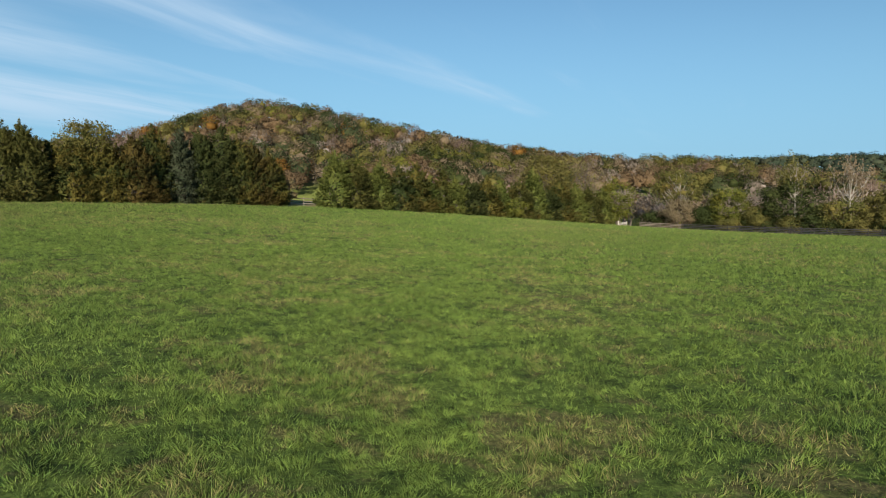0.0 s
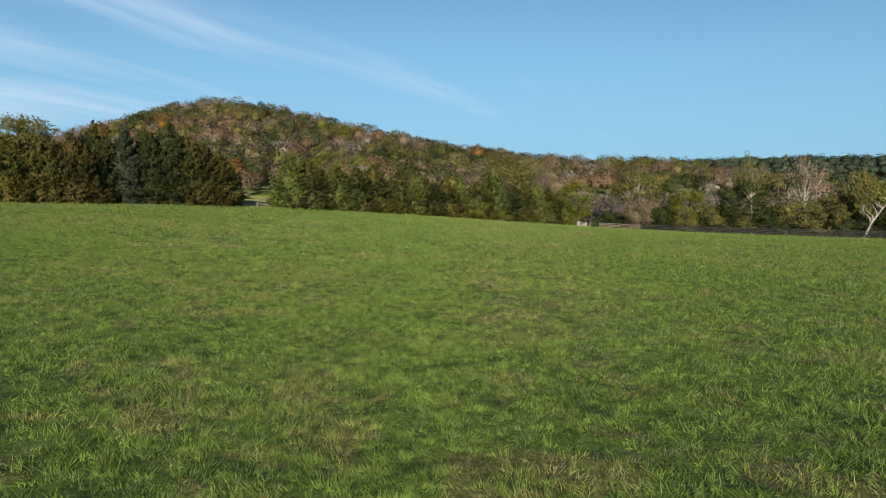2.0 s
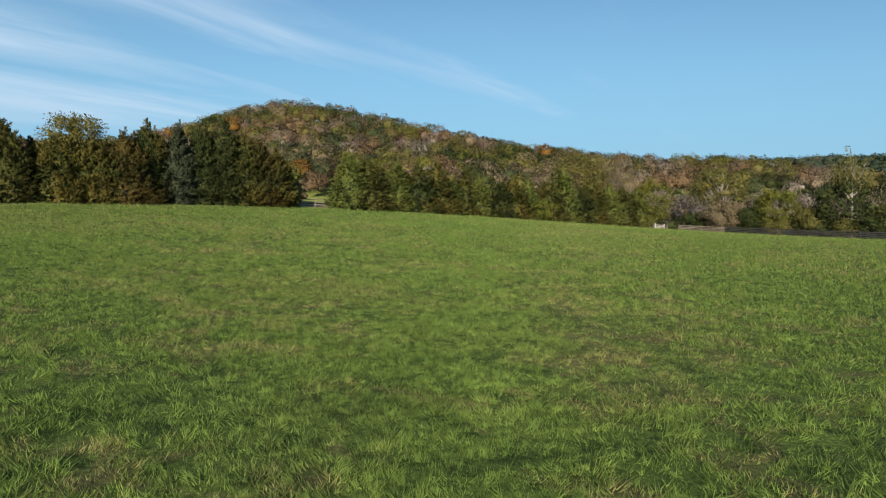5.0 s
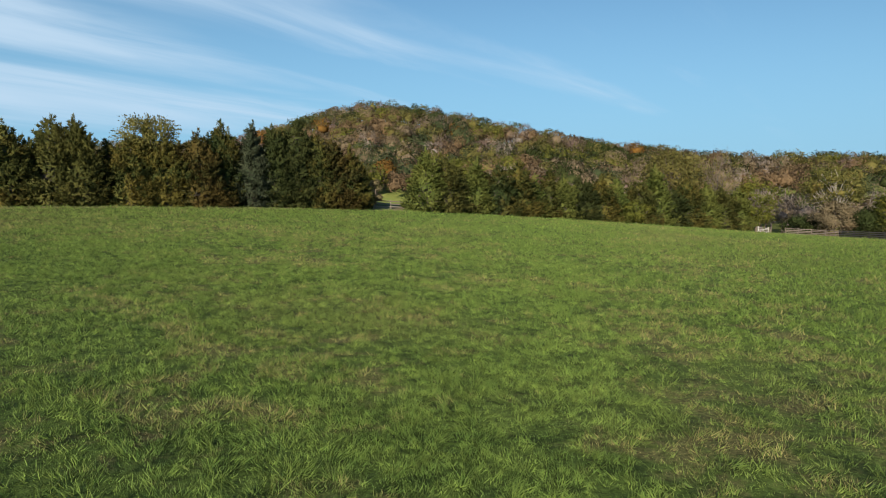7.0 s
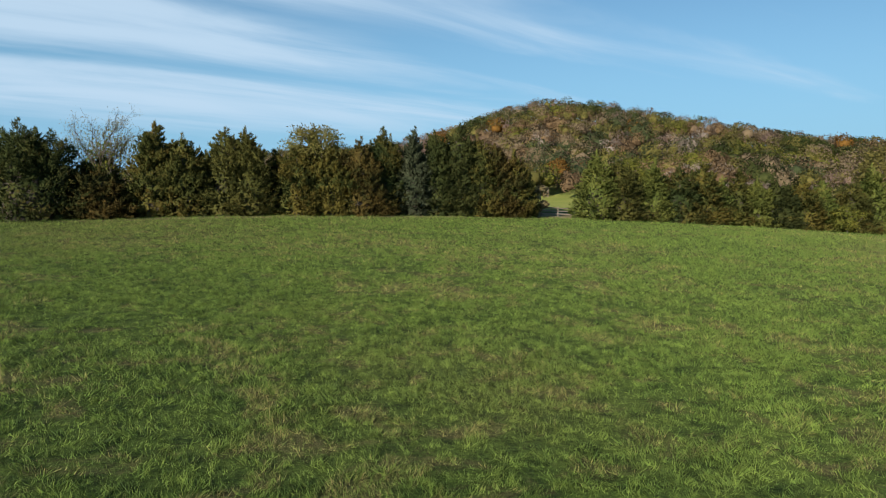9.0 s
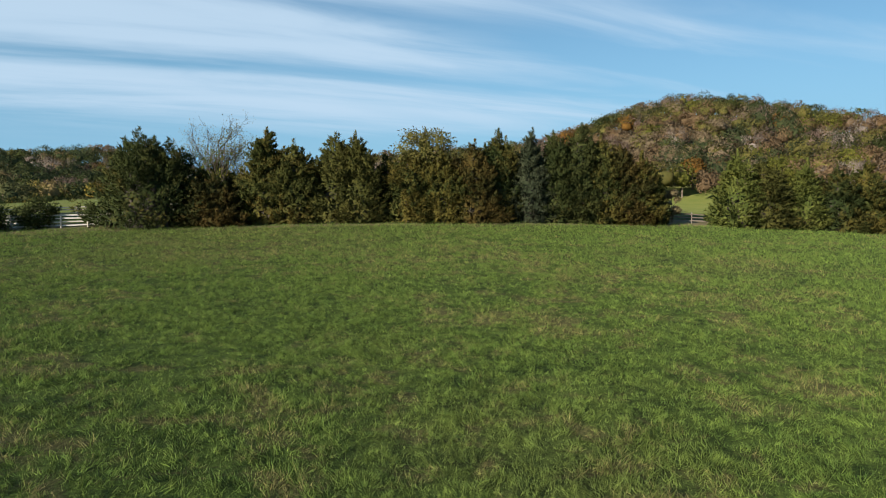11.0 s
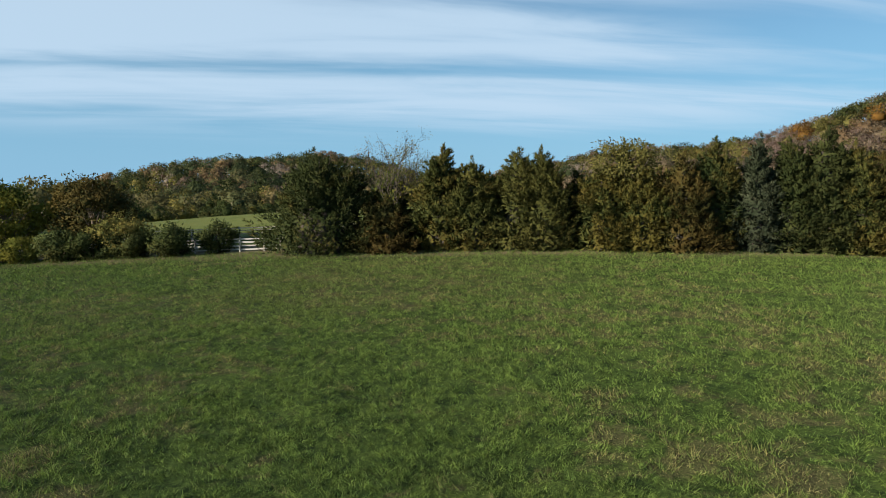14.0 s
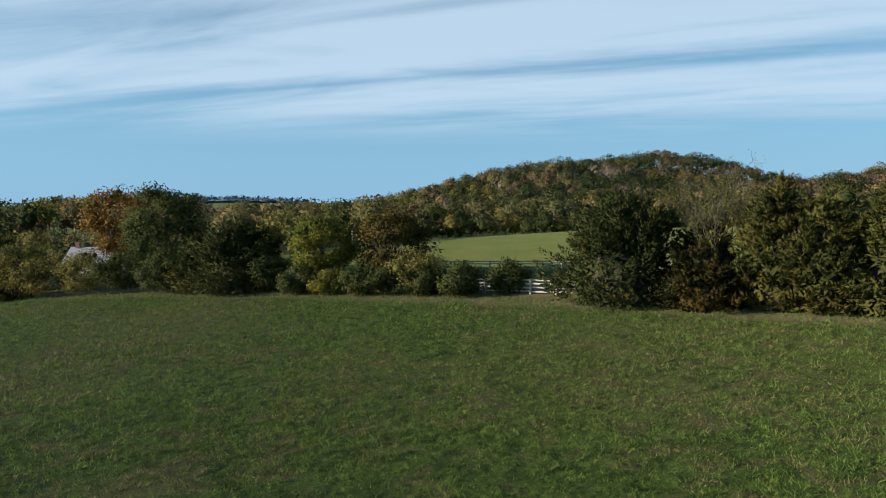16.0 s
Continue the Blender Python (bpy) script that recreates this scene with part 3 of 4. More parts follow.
def bare_tree(x, y, h, r, seed, label, bark=BARK, leaf_mat=TAN, leaves=500, n=22, trunk=0.0, low=0.35, name="bare_tree", lean=(0, 0), twigs=9, leaf=0.22, fork=False):
    """A tree that has lost most leaves: limbs, twigs and a thin veil of leaves."""
    rng = np.random.default_rng(seed)
    root = tree_at(name, x, y, label, "tree", "bare trees along the field")
    cen = clumps(rng, n, h * 0.93, r * 0.85, low * h)
    lines = limbs_to(rng, cen, h, r, trunk or 0.018 * h, lean, 0.5 if fork else 0.72)
    tips = []
    for line, rad in lines[1:]:
        for _ in range(twigs):
            t = rng.uniform(0.35, 1.0)
            i = min(int(t * 5), 4)
            a = line[i] + (line[i + 1] - line[i]) * (t * 5 - i)
            out = normed((line[-1] - line[0])[None])[0]
            b = a + (out * 0.8 + units(rng, 1)[0] * 0.75 + np.array([0, 0, 0.45])) * rng.uniform(0.07, 0.17) * h * 0.7
            tw = bend(rng, a, b, 4, 0.1)
            lines.append((tw, [0.022, 0.016, 0.011, 0.006]))
            tips += [tw[2], tw[3]]
            for _ in range(3):
                c0 = tw[1] + (tw[3] - tw[1]) * rng.uniform()
                c1 = c0 + (b - a) * 0.35 + units(rng, 1)[0] * 0.35 * np.linalg.norm(b - a)
                lines.append((bend(rng, c0, c1, 3, 0.1), [0.014, 0.010, 0.006]))
                tips.append(c1)
    v, q = tubes(lines, 5)
    part("trunk", mesh("trunk", v, q, bark, smooth=True), root)
    tips = np.array(tips)
    base = tips[rng.integers(0, len(tips), leaves)] + rng.normal(size=(leaves, 3)) * 0.25
    v, q, nv = sprays(rng, base, units(rng, leaves), rng.uniform(0.6, 1.3, leaves) * leaf, rng.uniform(0.5, 0.8, leaves) * leaf)
    part("crown", mesh("crown", v, q, leaf_mat), root, "thin scattered leaves")
    return root


def shrub(x, y, h, r, seed, mat=GREEN, label="leafy green shrub at the board fence", n=14, per=90, leaf=0.26):
    n = int(8 + 6 * r)
    return leafy(x, y, h, r, seed, mat, label, 0.02, n, per, leaf, 0.035, BARK, "shrub", group="shrubs along the fence")


# ---- far woods ----
def far_woods(name, label, spots, mats, weights, seed, size=(4.0, 6.5), tall=(10, 15), leaves=80, leaf=1.0, bare=(), knots=14, heart=0.6, limbs=0):
    """Crowns of a distant wood, too many to count; each is a dome of leafy knots of one kind. bare: the slots that are twigs only."""
    rng = np.random.default_rng(seed)
    n = len(spots)
    weights = np.array(weights) / sum(weights)
    kind = rng.choice(len(mats), n, p=weights)
    # Groups of neighbours share a kind.
    heads = rng.choice(n, max(2, n // 7), replace=False)
    near = heads[np.argmin(((spots[:, None] - spots[heads][None]) ** 2).sum(-1), 1)]
    kind = np.where(rng.uniform(size=n) < 0.45, kind[near], kind)
    r = rng.uniform(*size, n) * np.where(rng.uniform(size=n) < 0.15, 1.2, 1.0)
    h = rng.uniform(*tall, n)
    z = ground_z(spots[:, 0], spots[:, 1])
    thin_tree = np.isin(kind, bare)
    half = np.minimum(h * 0.46, r * 0.95)
    middle = np.stack([spots[:, 0], spots[:, 1], z + h - half], 1)
    ovals = np.stack([r, r, half], 1)
    # Knots over the upper part of the dome.
    kk = np.repeat(np.arange(n), knots)
    d = units(rng, len(kk))
    d[:, 2] = np.where(d[:, 2] < -0.25, -d[:, 2], d[:, 2])
    knot = middle[kk] + d * ovals[kk] * rng.uniform(0.5, 0.76, (len(kk), 1))
    kr = r[kk] * rng.uniform(0.26, 0.46, len(kk))
    k = np.repeat(np.arange(n), leaves)
    m = len(k)
    own = k * knots + rng.integers(0, knots, m)
    thin = thin_tree[k]
    e = units(rng, m)
    up = normed(knot[own] - middle[k])
    e = np.where(((e * up).sum(1) < -0.2)[:, None], -e, e)
    base = knot[own] + e * (kr[own] * np.where(thin, rng.uniform(0.3, 1.1, m), rng.uniform(0.78, 1.04, m)))[:, None]
    way = np.where(thin[:, None], up * 0.8 + units(rng, m) * 0.55 + np.array([0, 0, 0.35]), e * 0.2 + units(rng, m))
    length = np.where(thin, rng.uniform(0.65, 1.25, m), rng.uniform(0.7, 1.3, m)) * leaf
    width = np.where(thin, rng.uniform(0.26, 0.48, m), rng.uniform(0.6, 1.0, m)) * leaf
    v, q, nv = sprays(rng, base, way, length, width, e * 0.7 + up * 0.9 + np.array([0, 0, 0.15]), 0.7, 0.88, True)
    # The dense heart of each crown, smaller in bare ones.
    hv, hf, hn = lumps(rng, middle, ovals * np.where(thin_tree, heart * 0.6, heart)[:, None], 0.10)
    # Stems, and the pale limbs of bare trees.
    foot = np.stack([spots[:, 0], spots[:, 1], z - 0.5], 1)
    lines = []
    for i in range(n):
        if not (thin_tree[i] or i % 4 == 0):
            continue
        fork = foot[i] + (rng.normal() * 0.4, rng.normal() * 0.4, h[i] * 0.42)
        lines.append((np.stack([foot[i], fork, foot[i] + (rng.normal() * 0.8, rng.normal() * 0.8, h[i] * 0.88)]), (0.30, 0.22, 0.05)))
        for j in range(limbs if thin_tree[i] else 0):
            tip = knot[i * knots + j]
            lines.append((np.stack([fork, (fork + tip) / 2 + rng.normal(size=3) * 0.5, tip]), (0.2, 0.13, 0.05)))
    v2, q2 = tubes(lines, 4)
    n2 = np.tile(np.array([[0.0, -0.8, 0.6]]), (len(v2), 1))
    me = mesh(name, np.concatenate([v, v2, hv]), [q, q2 + len(v), hf + len(v) + len(v2)], [*mats, BARK],
              np.concatenate([kind[k], np.full(len(q2), len(mats)), np.repeat(kind, 20)]), normals=np.concatenate([nv, n2, hn]))
    return tagged(new(name, me), label, "woods", kind="stuff")


def scatter(seed, x0, x1, y0, y1, step, keep):
    """A jittered grid of spots, thinned by keep(x, y)."""
    rng = np.random.default_rng(seed)
    gx, gy = np.meshgrid(np.arange(x0, x1, step), np.arange(y0, y1, step))
    p = np.stack([gx.ravel(), gy.ravel()], 1) + rng.uniform(-0.48, 0.48, (gx.size, 2)) * step
    return p[keep(p[:, 0], p[:, 1])]


MIXED = [RUST, TAN, OLIVE, FAR_GREEN, YELLOW, TWIG, ORANGE, PINK, GREEN]
TWIGS = (5, 7)
hill = scatter(1, -270, 420, 285, 660, 12.6, lambda x, y: (ground_z(x, y) > 9.5) & (y > 300 - 0.12 * x) & (np.hypot(x - 18, y - 300) > 45))
far_woods("hill_woods", "autumn woods in rust, tan and olive on a hill", hill, MIXED, [0.23, 0.15, 0.22, 0.14, 0.04, 0.06, 0.025, 0.09, 0.10], 21,
          (6.0, 10.6), (11, 18.0), 470, 0.95, TWIGS, 20, 0.5, 4)
low_right = scatter(2, 60, 330, 165, 330, 8.5, lambda x, y: (x * 0.84 + y * 0.54 > 172) & (y - x * 0.35 > 105) & (x > 62) & (y < 330 - 0.1 * x))
low_right2 = scatter(12, 118, 340, 20, 200, 8.5, lambda x, y: (x + y * 0.65 > 198) & (x * 0.84 + y * 0.54 > 172) & ~((y - x * 0.35 > 105) & (y > 165)))
far_woods("valley_woods", "grey-brown half-bare woods behind the fence", np.concatenate([low_right, low_right2]), MIXED,
          [0.05, 0.20, 0.09, 0.05, 0.01, 0.42, 0.005, 0.12, 0.06], 22, (3.8, 6.2), (8, 12.5), 220, 0.72, TWIGS, 16, 0.42, 5)
ridge = scatter(3, 150, 1500, 480, 1250, 17.5, lambda x, y: (ground_z(x, y) > 22) & (y > 600 - 0.2 * x) & (x > 0.3 * y))
far_woods("ridge_woods", "dark green woods on a far ridge", ridge, [RIDGE, FAR_GREEN, RUST], [0.86, 0.09, 0.05], 23, (8, 13), (13, 18), 55, 2.3, (), 12, 0.72)
def seen_from_field(x, y, a0, a1, d0, d1):
    """Whether a spot lies between two bearings west of north and two distances from the middle of the field."""
    bearing, far = np.degrees(np.arctan2(-x, y - 44)), np.hypot(x, y - 44)
    return (bearing > a0) & (bearing < a1) & (far > d0) & (far < d1)


left_hill = scatter(4, -640, -190, 60, 640, 10.0, lambda x, y: seen_from_field(x, y, 22, 72, 310, 660) & (ground_z(x, y) > 5.0))
far_woods("west_hill_woods", "brown and olive autumn woods on a low hill", left_hill, MIXED, [0.14, 0.0, 0.09, 0.42, 0.0, 0.03, 0.002, 0.10, 0.22], 24, (4.8, 7.8), (9, 15), 250, 0.95, TWIGS, 16, 0.42, 2)
low_left = scatter(5, -340, -110, -110, 270, 8.5, lambda x, y: (seen_from_field(x, y, 67, 118, 128, 320) | seen_from_field(x, y, 30, 67, 225, 320))
                   & (np.hypot(x + 162, y - 46) > 15) & ~((x > -162) & (np.abs(y - 45) < 8)))
away = np.hypot(low_left[:, 0], low_left[:, 1] - 44)
far_woods("pasture_woods", "dark brown and olive woods beyond the back pasture", low_left[away < 215], MIXED, [0.18, 0.03, 0.20, 0.34, 0.03, 0.0, 0.02, 0.0, 0.20], 25, (4.0, 5.6), (8, 11.5), 340, 0.6, TWIGS, 18, 0.42)
west_of_house = np.degrees(np.arctan2(-low_left[:, 0], low_left[:, 1] - 44)) > 82
far_woods("back_woods", "dark brown and olive woods behind the house", low_left[(away >= 215) & west_of_house], MIXED,
          [0.22, 0.03, 0.16, 0.36, 0.01, 0.0, 0.02, 0.04, 0.20], 27, (4.2, 6.4), (15.5, 20.0), 260, 0.85, TWIGS, 18, 0.42)
far_woods("lane_woods", "low brown and olive woods beyond the lane", low_left[(away >= 215) & ~west_of_house], MIXED,
          [0.20, 0.05, 0.18, 0.36, 0.02, 0.0, 0.02, 0.04, 0.16], 28, (4.0, 5.6), (11.0, 14.8), 240, 0.85, TWIGS, 16, 0.42)
hedge_spots = scatter(9, -230, -90, 60, 260, 4.6, lambda x, y: seen_from_field(x, y, 30, 80, 208, 222))
far_woods("pasture_hedge", "dark green bushes along the back pasture", hedge_spots, [GREEN, FAR_GREEN, OLIVE], [0.45, 0.35, 0.2], 29, (2.6, 4.2), (4.5, 8.0), 300, 0.6, (), 14, 0.42)
# The farthest ridge; its crowns carry the haze as a blue leaf colour.
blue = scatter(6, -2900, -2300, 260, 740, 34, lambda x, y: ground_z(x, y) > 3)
far_woods("hazy_ridge_woods", "woods on the farthest ridge, coloured blue for haze", blue, [HAZE_BLUE], [1.0], 26, (24, 34), (9, 13), 12, 9.0, (), 3, 0.85)

# ---- dark round trees that stand out on the hillside ----
for hx, hy, hh, hr, hs in ((146.0, 470.0, 19.0, 9.0, 401), (158.0, 468.0, 16.0, 8.0, 402), (190.0, 500.0, 17.0, 8.0, 403)):
    leafy(hx, hy, hh, hr, hs, GREEN, "dark green rounded tree on the wooded hillside", 0.1, 40, 120, 0.7, name="hillside_tree", group="dark trees on the hill")
leafy(25.0, 205.0, 14.0, 6.0, 405, YELLOW, "yellow-olive spreading tree at the foot of the hill", 0.25, 34, 110, 0.5, name="leafy_tree")

# ---- tree row along the field: cedars ----
OLIVE_CEDAR = "dense olive-green red cedar in the field's tree row"
DARK_CEDAR = "broad dark green cedar reaching the ground at the field's edge"
BRONZE = "bronze-tinged red cedar in the field's tree row"
LIGHT = "bushy yellow-green cedar in the field's tree row"
cedar(-47.0, 84.2, 10.0, 5.0, 101, CEDAR_DARK, DARK_CEDAR, 4, 0.62)
cedar(-41.0, 87.1, 5.2, 2.7, 102, CEDAR_RUST, "low bronze-tinged cedar beside a bare tree", 3, 0.5)
cedar(-42.6, 89.5, 6.6, 3.0, 103, CEDAR_DARK, "small dark cedar under a bare tree", 3, 0.55)
cedar(-37.4, 91.6, 10.2, 2.9, 104, CEDAR, OLIVE_CEDAR, 2, 0.7)
cedar(-34.8, 92.8, 9.0, 2.7, 105, CEDAR, OLIVE_CEDAR, 3, 0.6)
cedar(-31.3, 95.8, 9.6, 3.3, 106, CEDAR, OLIVE_CEDAR, 4, 0.5)
cedar(-28.9, 96.6, 9.7, 3.0, 107, CEDAR, OLIVE_CEDAR, 3, 0.55)
cedar(-26.6, 99.8, 7.4, 2.4, 108, CEDAR_DARK, "small dark cedar between taller ones", 2, 0.6)
cedar(-24.0, 99.8, 8.4, 3.1, 109, CEDAR, OLIVE_CEDAR, 3, 0.55)
cedar(-21.0, 101.2, 8.2, 3.1, 110, CEDAR, OLIVE_CEDAR, 3, 0.55)
cedar(-17.6, 103.0, 9.2, 3.0, 111, CEDAR_RUST, BRONZE, 3, 0.6)
cedar(-15.8, 106.4, 10.9, 2.9, 112, CEDAR_DARK, "tall dark blue-green cedar with a feathery top", 3, 0.75)
cedar(-12.0, 107.6, 10.8, 2.4, 113, SPRUCE, "silvery blue spruce in the tree row", 3, 0.7, name="spruce_tree")
cedar(-9.4, 109.8, 10.6, 3.0, 114, CEDAR_DARK, "tall dark green cedar in the tree row", 3, 0.6)
cedar(-6.8, 111.0, 11.9, 3.4, 115, CEDAR_DARK, "tallest dark green cedar in the tree row", 3, 0.55)
cedar(-4.2, 112.0, 10.4, 3.1, 116, CEDAR, OLIVE_CEDAR, 3, 0.6)
cedar(-2.0, 113.2, 9.6, 3.0, 117, CEDAR_RUST, BRONZE, 3, 0.6)
cedar(0.2, 114.2, 8.8, 2.9, 118, CEDAR, OLIVE_CEDAR, 3, 0.6, wide=1.1)
cedar(2.0, 114.8, 6.4, 1.5, 119, CEDAR, "small olive cedar beside a gap in the row", 2, 0.7, wide=1.0)
cedar(11.2, 120.6, 9.3, 3.8, 120, CEDAR_LIGHT, LIGHT, 4, 0.88, wide=1.05, rise=0.35)
cedar(14.4, 122.4, 8.5, 4.0, 121, CEDAR, OLIVE_CEDAR, 4, 0.88, rise=0.35, wide=1.2)
cedar(19.4, 125.4, 8.7, 3.0, 122, CEDAR_LIGHT, "small yellow-green cedar between bushier ones", 2, 0.88, rise=0.35, wide=1.2)
cedar(23.2, 127.2, 8.3, 3.9, 123, CEDAR_DARK, "broad dark green cedar with spreading boughs", 4, 0.88, rise=0.35, wide=1.2)
cedar(26.8, 128.6, 9.2, 3.6, 124, CEDAR, OLIVE_CEDAR, 3, 0.88, rise=0.35, wide=1.2)
cedar(32.9, 132.8, 8.3, 2.6, 125, CEDAR, "narrow pointed olive cedar in the tree row", 1, 0.88, rise=0.35, wide=1.2)
cedar(38.8, 134.8, 7.4, 3.8, 126, CEDAR_DARK, "low dark green cedar with spreading boughs", 4, 0.88, rise=0.35, wide=1.2)
cedar(43.0, 136.6, 8.2, 3.8, 127, CEDAR, OLIVE_CEDAR, 4, 0.88, rise=0.35, wide=1.2)
cedar(29.8, 130.8, 7.0, 2.8, 128, CEDAR_LIGHT, "small yellow-green cedar between bushier ones", 2, 0.88, rise=0.35, wide=1.2)
cedar(35.6, 133.2, 7.3, 2.8, 129, CEDAR_LIGHT, LIGHT, 2, 0.88, rise=0.35, wide=1.2)
BOUGHY = "olive cedar with spreading layered boughs in the tree row"
cedar(46.8, 139.4, 7.8, 3.3, 134, CEDAR_LIGHT, BOUGHY, 2, 0.88, rise=0.35, wide=1.2)
cedar(51.6, 140.6, 8.3, 3.6, 135, CEDAR, BOUGHY, 3, 0.88, rise=0.3, wide=1.2)
cedar(55.8, 143.0, 11.2, 3.4, 136, CEDAR_LIGHT, BOUGHY, 2, 0.88, rise=0.3, wide=1.2)
cedar(59.4, 144.6, 7.2, 3.4, 137, CEDAR_DARK, BOUGHY, 3, 0.88, rise=0.35, wide=1.2)
cedar(63.2, 146.6, 9.8, 3.8, 138, CEDAR, BOUGHY, 3, 0.88, rise=0.3, wide=1.2)
cedar(67.8, 148.0, 9.1, 3.4, 139, CEDAR_LIGHT, BOUGHY, 2, 0.88, rise=0.35, wide=1.2)
cedar(72.2, 150.0, 8.6, 3.8, 140, CEDAR, BOUGHY, 3, 0.88, rise=0.3, wide=1.2)
cedar(76.6, 152.6, 9.1, 3.4, 141, CEDAR_LIGHT, BOUGHY, 3, 0.88, rise=0.35, wide=1.2)
cedar(-83.4, 59.8, 8.4, 4.6, 130, CEDAR_DARK, DARK_CEDAR, 3, 0.5)
cedar(-88.6, 56.4, 7.0, 3.4, 131, CEDAR_DARK, DARK_CEDAR, 3, 0.5)
cedar(-118.3, 33.0, 10.0, 4.6, 132, CEDAR_DARK, DARK_CEDAR, 3, 0.5)
cedar(-126.0, 27.0, 9.5, 4.4, 133, CEDAR_DARK, DARK_CEDAR, 3, 0.5)

# ---- tree row: leafy and bare trees ----
bare_tree(-43.4, 91.0, 11.6, 6.4, 201, "airy half-bare tree above dark cedars", DARK_BARK, OLIVE, 4200, 20, 0.13, 0.5, leaf=0.14, twigs=11)
bare_tree(-41.6, 88.6, 9.0, 2.6, 202, "thin pale-stemmed tree with few yellow leaves", BARK, YELLOW, 420, 12, 0.1, 0.4, leaf=0.26)
leafy(-22.8, 101.4, 10.9, 3.6, 203, OLIVE, "thin-crowned tree with yellowing leaves among cedars", 0.5, 26, 60, 0.3, fill=0.3)
cedar(-22.6, 100.9, 10.4, 1.5, 204, CEDAR, "narrow olive cedar among thin-crowned trees", 1, 0.8)
leafy(-19.4, 101.6, 5.4, 1.4, 205, YELLOW, "small bright yellow-leaved tree between cedars", 0.2, 9, 60, 0.26)
leafy(3.6, 117.6, 4.8, 1.0, 206, TAN, "small tan-leaved tree in the gap of the row", 0.1, 10, 80, 0.28)
leafy(49.6, 136.4, 4.8, 2.4, 211, YELLOW, "bright yellow shrub before the tree row", 0.03, 14, 90, 0.3, name="shrub", group="shrubs along the fence")
leafy(63.4, 155.0, 17.2, 6.6, 214, OLIVE, "tall round olive-green tree behind the row", 0.2, 44, 110, 0.42, limb_share=0.8)
bare_tree(74.0, 156.0, 16.4, 5.6, 217, "grey half-bare tree behind the row", BARK, OLIVE, 1500, 30, 0.24, 0.3, leaf=0.34)
leafy(81.5, 154.0, 12.6, 4.3, 218, YELLOW, "yellow-green tree behind the field gate", 0.1, 30, 95, 0.36)
leafy(87.4, 147.6, 4.4, 3.8, 219, GREEN, "low dark green shrub at the fence", 0.02, 16, 100, 0.3, name="shrub", group="shrubs along the fence")
leafy(93.4, 146.4, 15.4, 6.4, 220, OLIVE, "olive tree with a pale trunk and thin crown", 0.34, 34, 80, 0.4, 0.34, PALE_BARK, limb_share=0.9)
leafy(90.0, 141.0, 7.2, 4.2, 221, TAN, "low tan and brown tree at the black fence", 0.04)
leafy(97.6, 133.8, 10.6, 4.6, 222, YELLOW, "yellow-olive rounded tree at the black fence", 0.06, 34, 100, 0.36)
leafy(94.4, 138.4, 6.4, 3.4, 223, GREEN, "low green tree at the black fence", 0.04)
leafy(105.4, 124.4, 12.6, 6.2, 224, GREEN, "dark green tree with pale upper limbs", 0.05, 44, 105, 0.4)
bare_tree(105.0, 122.6, 16.8, 5.6, 225, "sycamore with pale bare upper limbs", PALE_BARK, OLIVE, 2000, 13, 0.3, 0.5, name="sycamore_tree", twigs=5, leaf=0.4)
bare_tree(110.8, 114.6, 16.2, 5.8, 226, "white-limbed sycamore above dark undergrowth", PALE_BARK, TAN, 1500, 13, 0.32, 0.5, name="sycamore_tree", twigs=5, fork=True, leaf=0.4)
leafy(110.2, 115.6, 8.4, 5.0, 227, OLIVE, "dark olive undergrowth tree behind the black fence", 0.03, 34, 105, 0.36)
leafy(113.4, 109.8, 9.2, 4.0, 228, OLIVE, "olive tree behind the black fence", 0.04)
bare_tree(113.4, 103.4, 12.4, 4.2, 229, "leaning pale-trunked tree at the fence's end", PALE_BARK, OLIVE, 5200, 12, 0.24, 0.45, lean=(3.4, -3.6), twigs=6, leaf=0.38)
leafy(117.6, 104.6, 12.4, 4.6, 230, YELLOW, "yellow-olive tree at the fence's end", 0.15, 30, 95, 0.36)
leafy(120.5, 97.0, 11.0, 4.8, 231, OLIVE, "olive tree beyond the black fence", 0.05)
leafy(123.5, 90.0, 11.5, 4.8, 232, GREEN, "green tree beyond the black fence", 0.05)
leafy(101.0, 129.0, 6.2, 3.4, 233, OLIVE, "low olive tree at the black fence", 0.03)
leafy(116.6, 99.4, 5.0, 3.2, 234, GREEN, "low green shrub at the fence's end", 0.02, 16, 100, 0.3, name="shrub", group="shrubs along the fence")

# ---- undergrowth behind the black fence ----
under = np.random.default_rng(77)
for i in range(17):
    t = (i + 0.5) / 17
    off = under.uniform(2.0, 4.0)
    ux, uy = 84.5 + (123.0 - 84.5) * t + 0.84 * off, 147.0 + (87.0 - 147.0) * t + 0.54 * off
    leafy(ux, uy, under.uniform(3.2, 5.2), under.uniform(2.3, 3.1), 270 + i, (GREEN, OLIVE, GREEN)[i % 3],
          "dense dark green undergrowth behind the black fence" if i % 3 != 1 else "olive undergrowth shrub behind the black fence", 0.02, 16, 95, 0.3,
          0.05, name="shrub", group="shrubs along the fence")

# ---- west side: trees, shrubs ----
leafy(-69.7, 73.4, 9.0, 4.2, 240, CEDAR_RUST, "dull brown-olive tree behind the board fence", 0.06, 38, 115, 0.34)
leafy(-75.6, 67.4, 9.0, 3.5, 241, YELLOW, "bright yellow-green tree behind the board fence", 0.06, 36, 115, 0.32)
leafy(-97.6, 53.4, 15.0, 5.0, 242, GREEN, "tall rounded green tree at the field's corner", 0.04, 46, 110, 0.36)
leafy(-131.0, 50.4, 17.2, 6.6, 243, ORANGE, "large orange autumn maple behind the house trees", 0.16, 46, 110, 0.44, name="maple_tree")
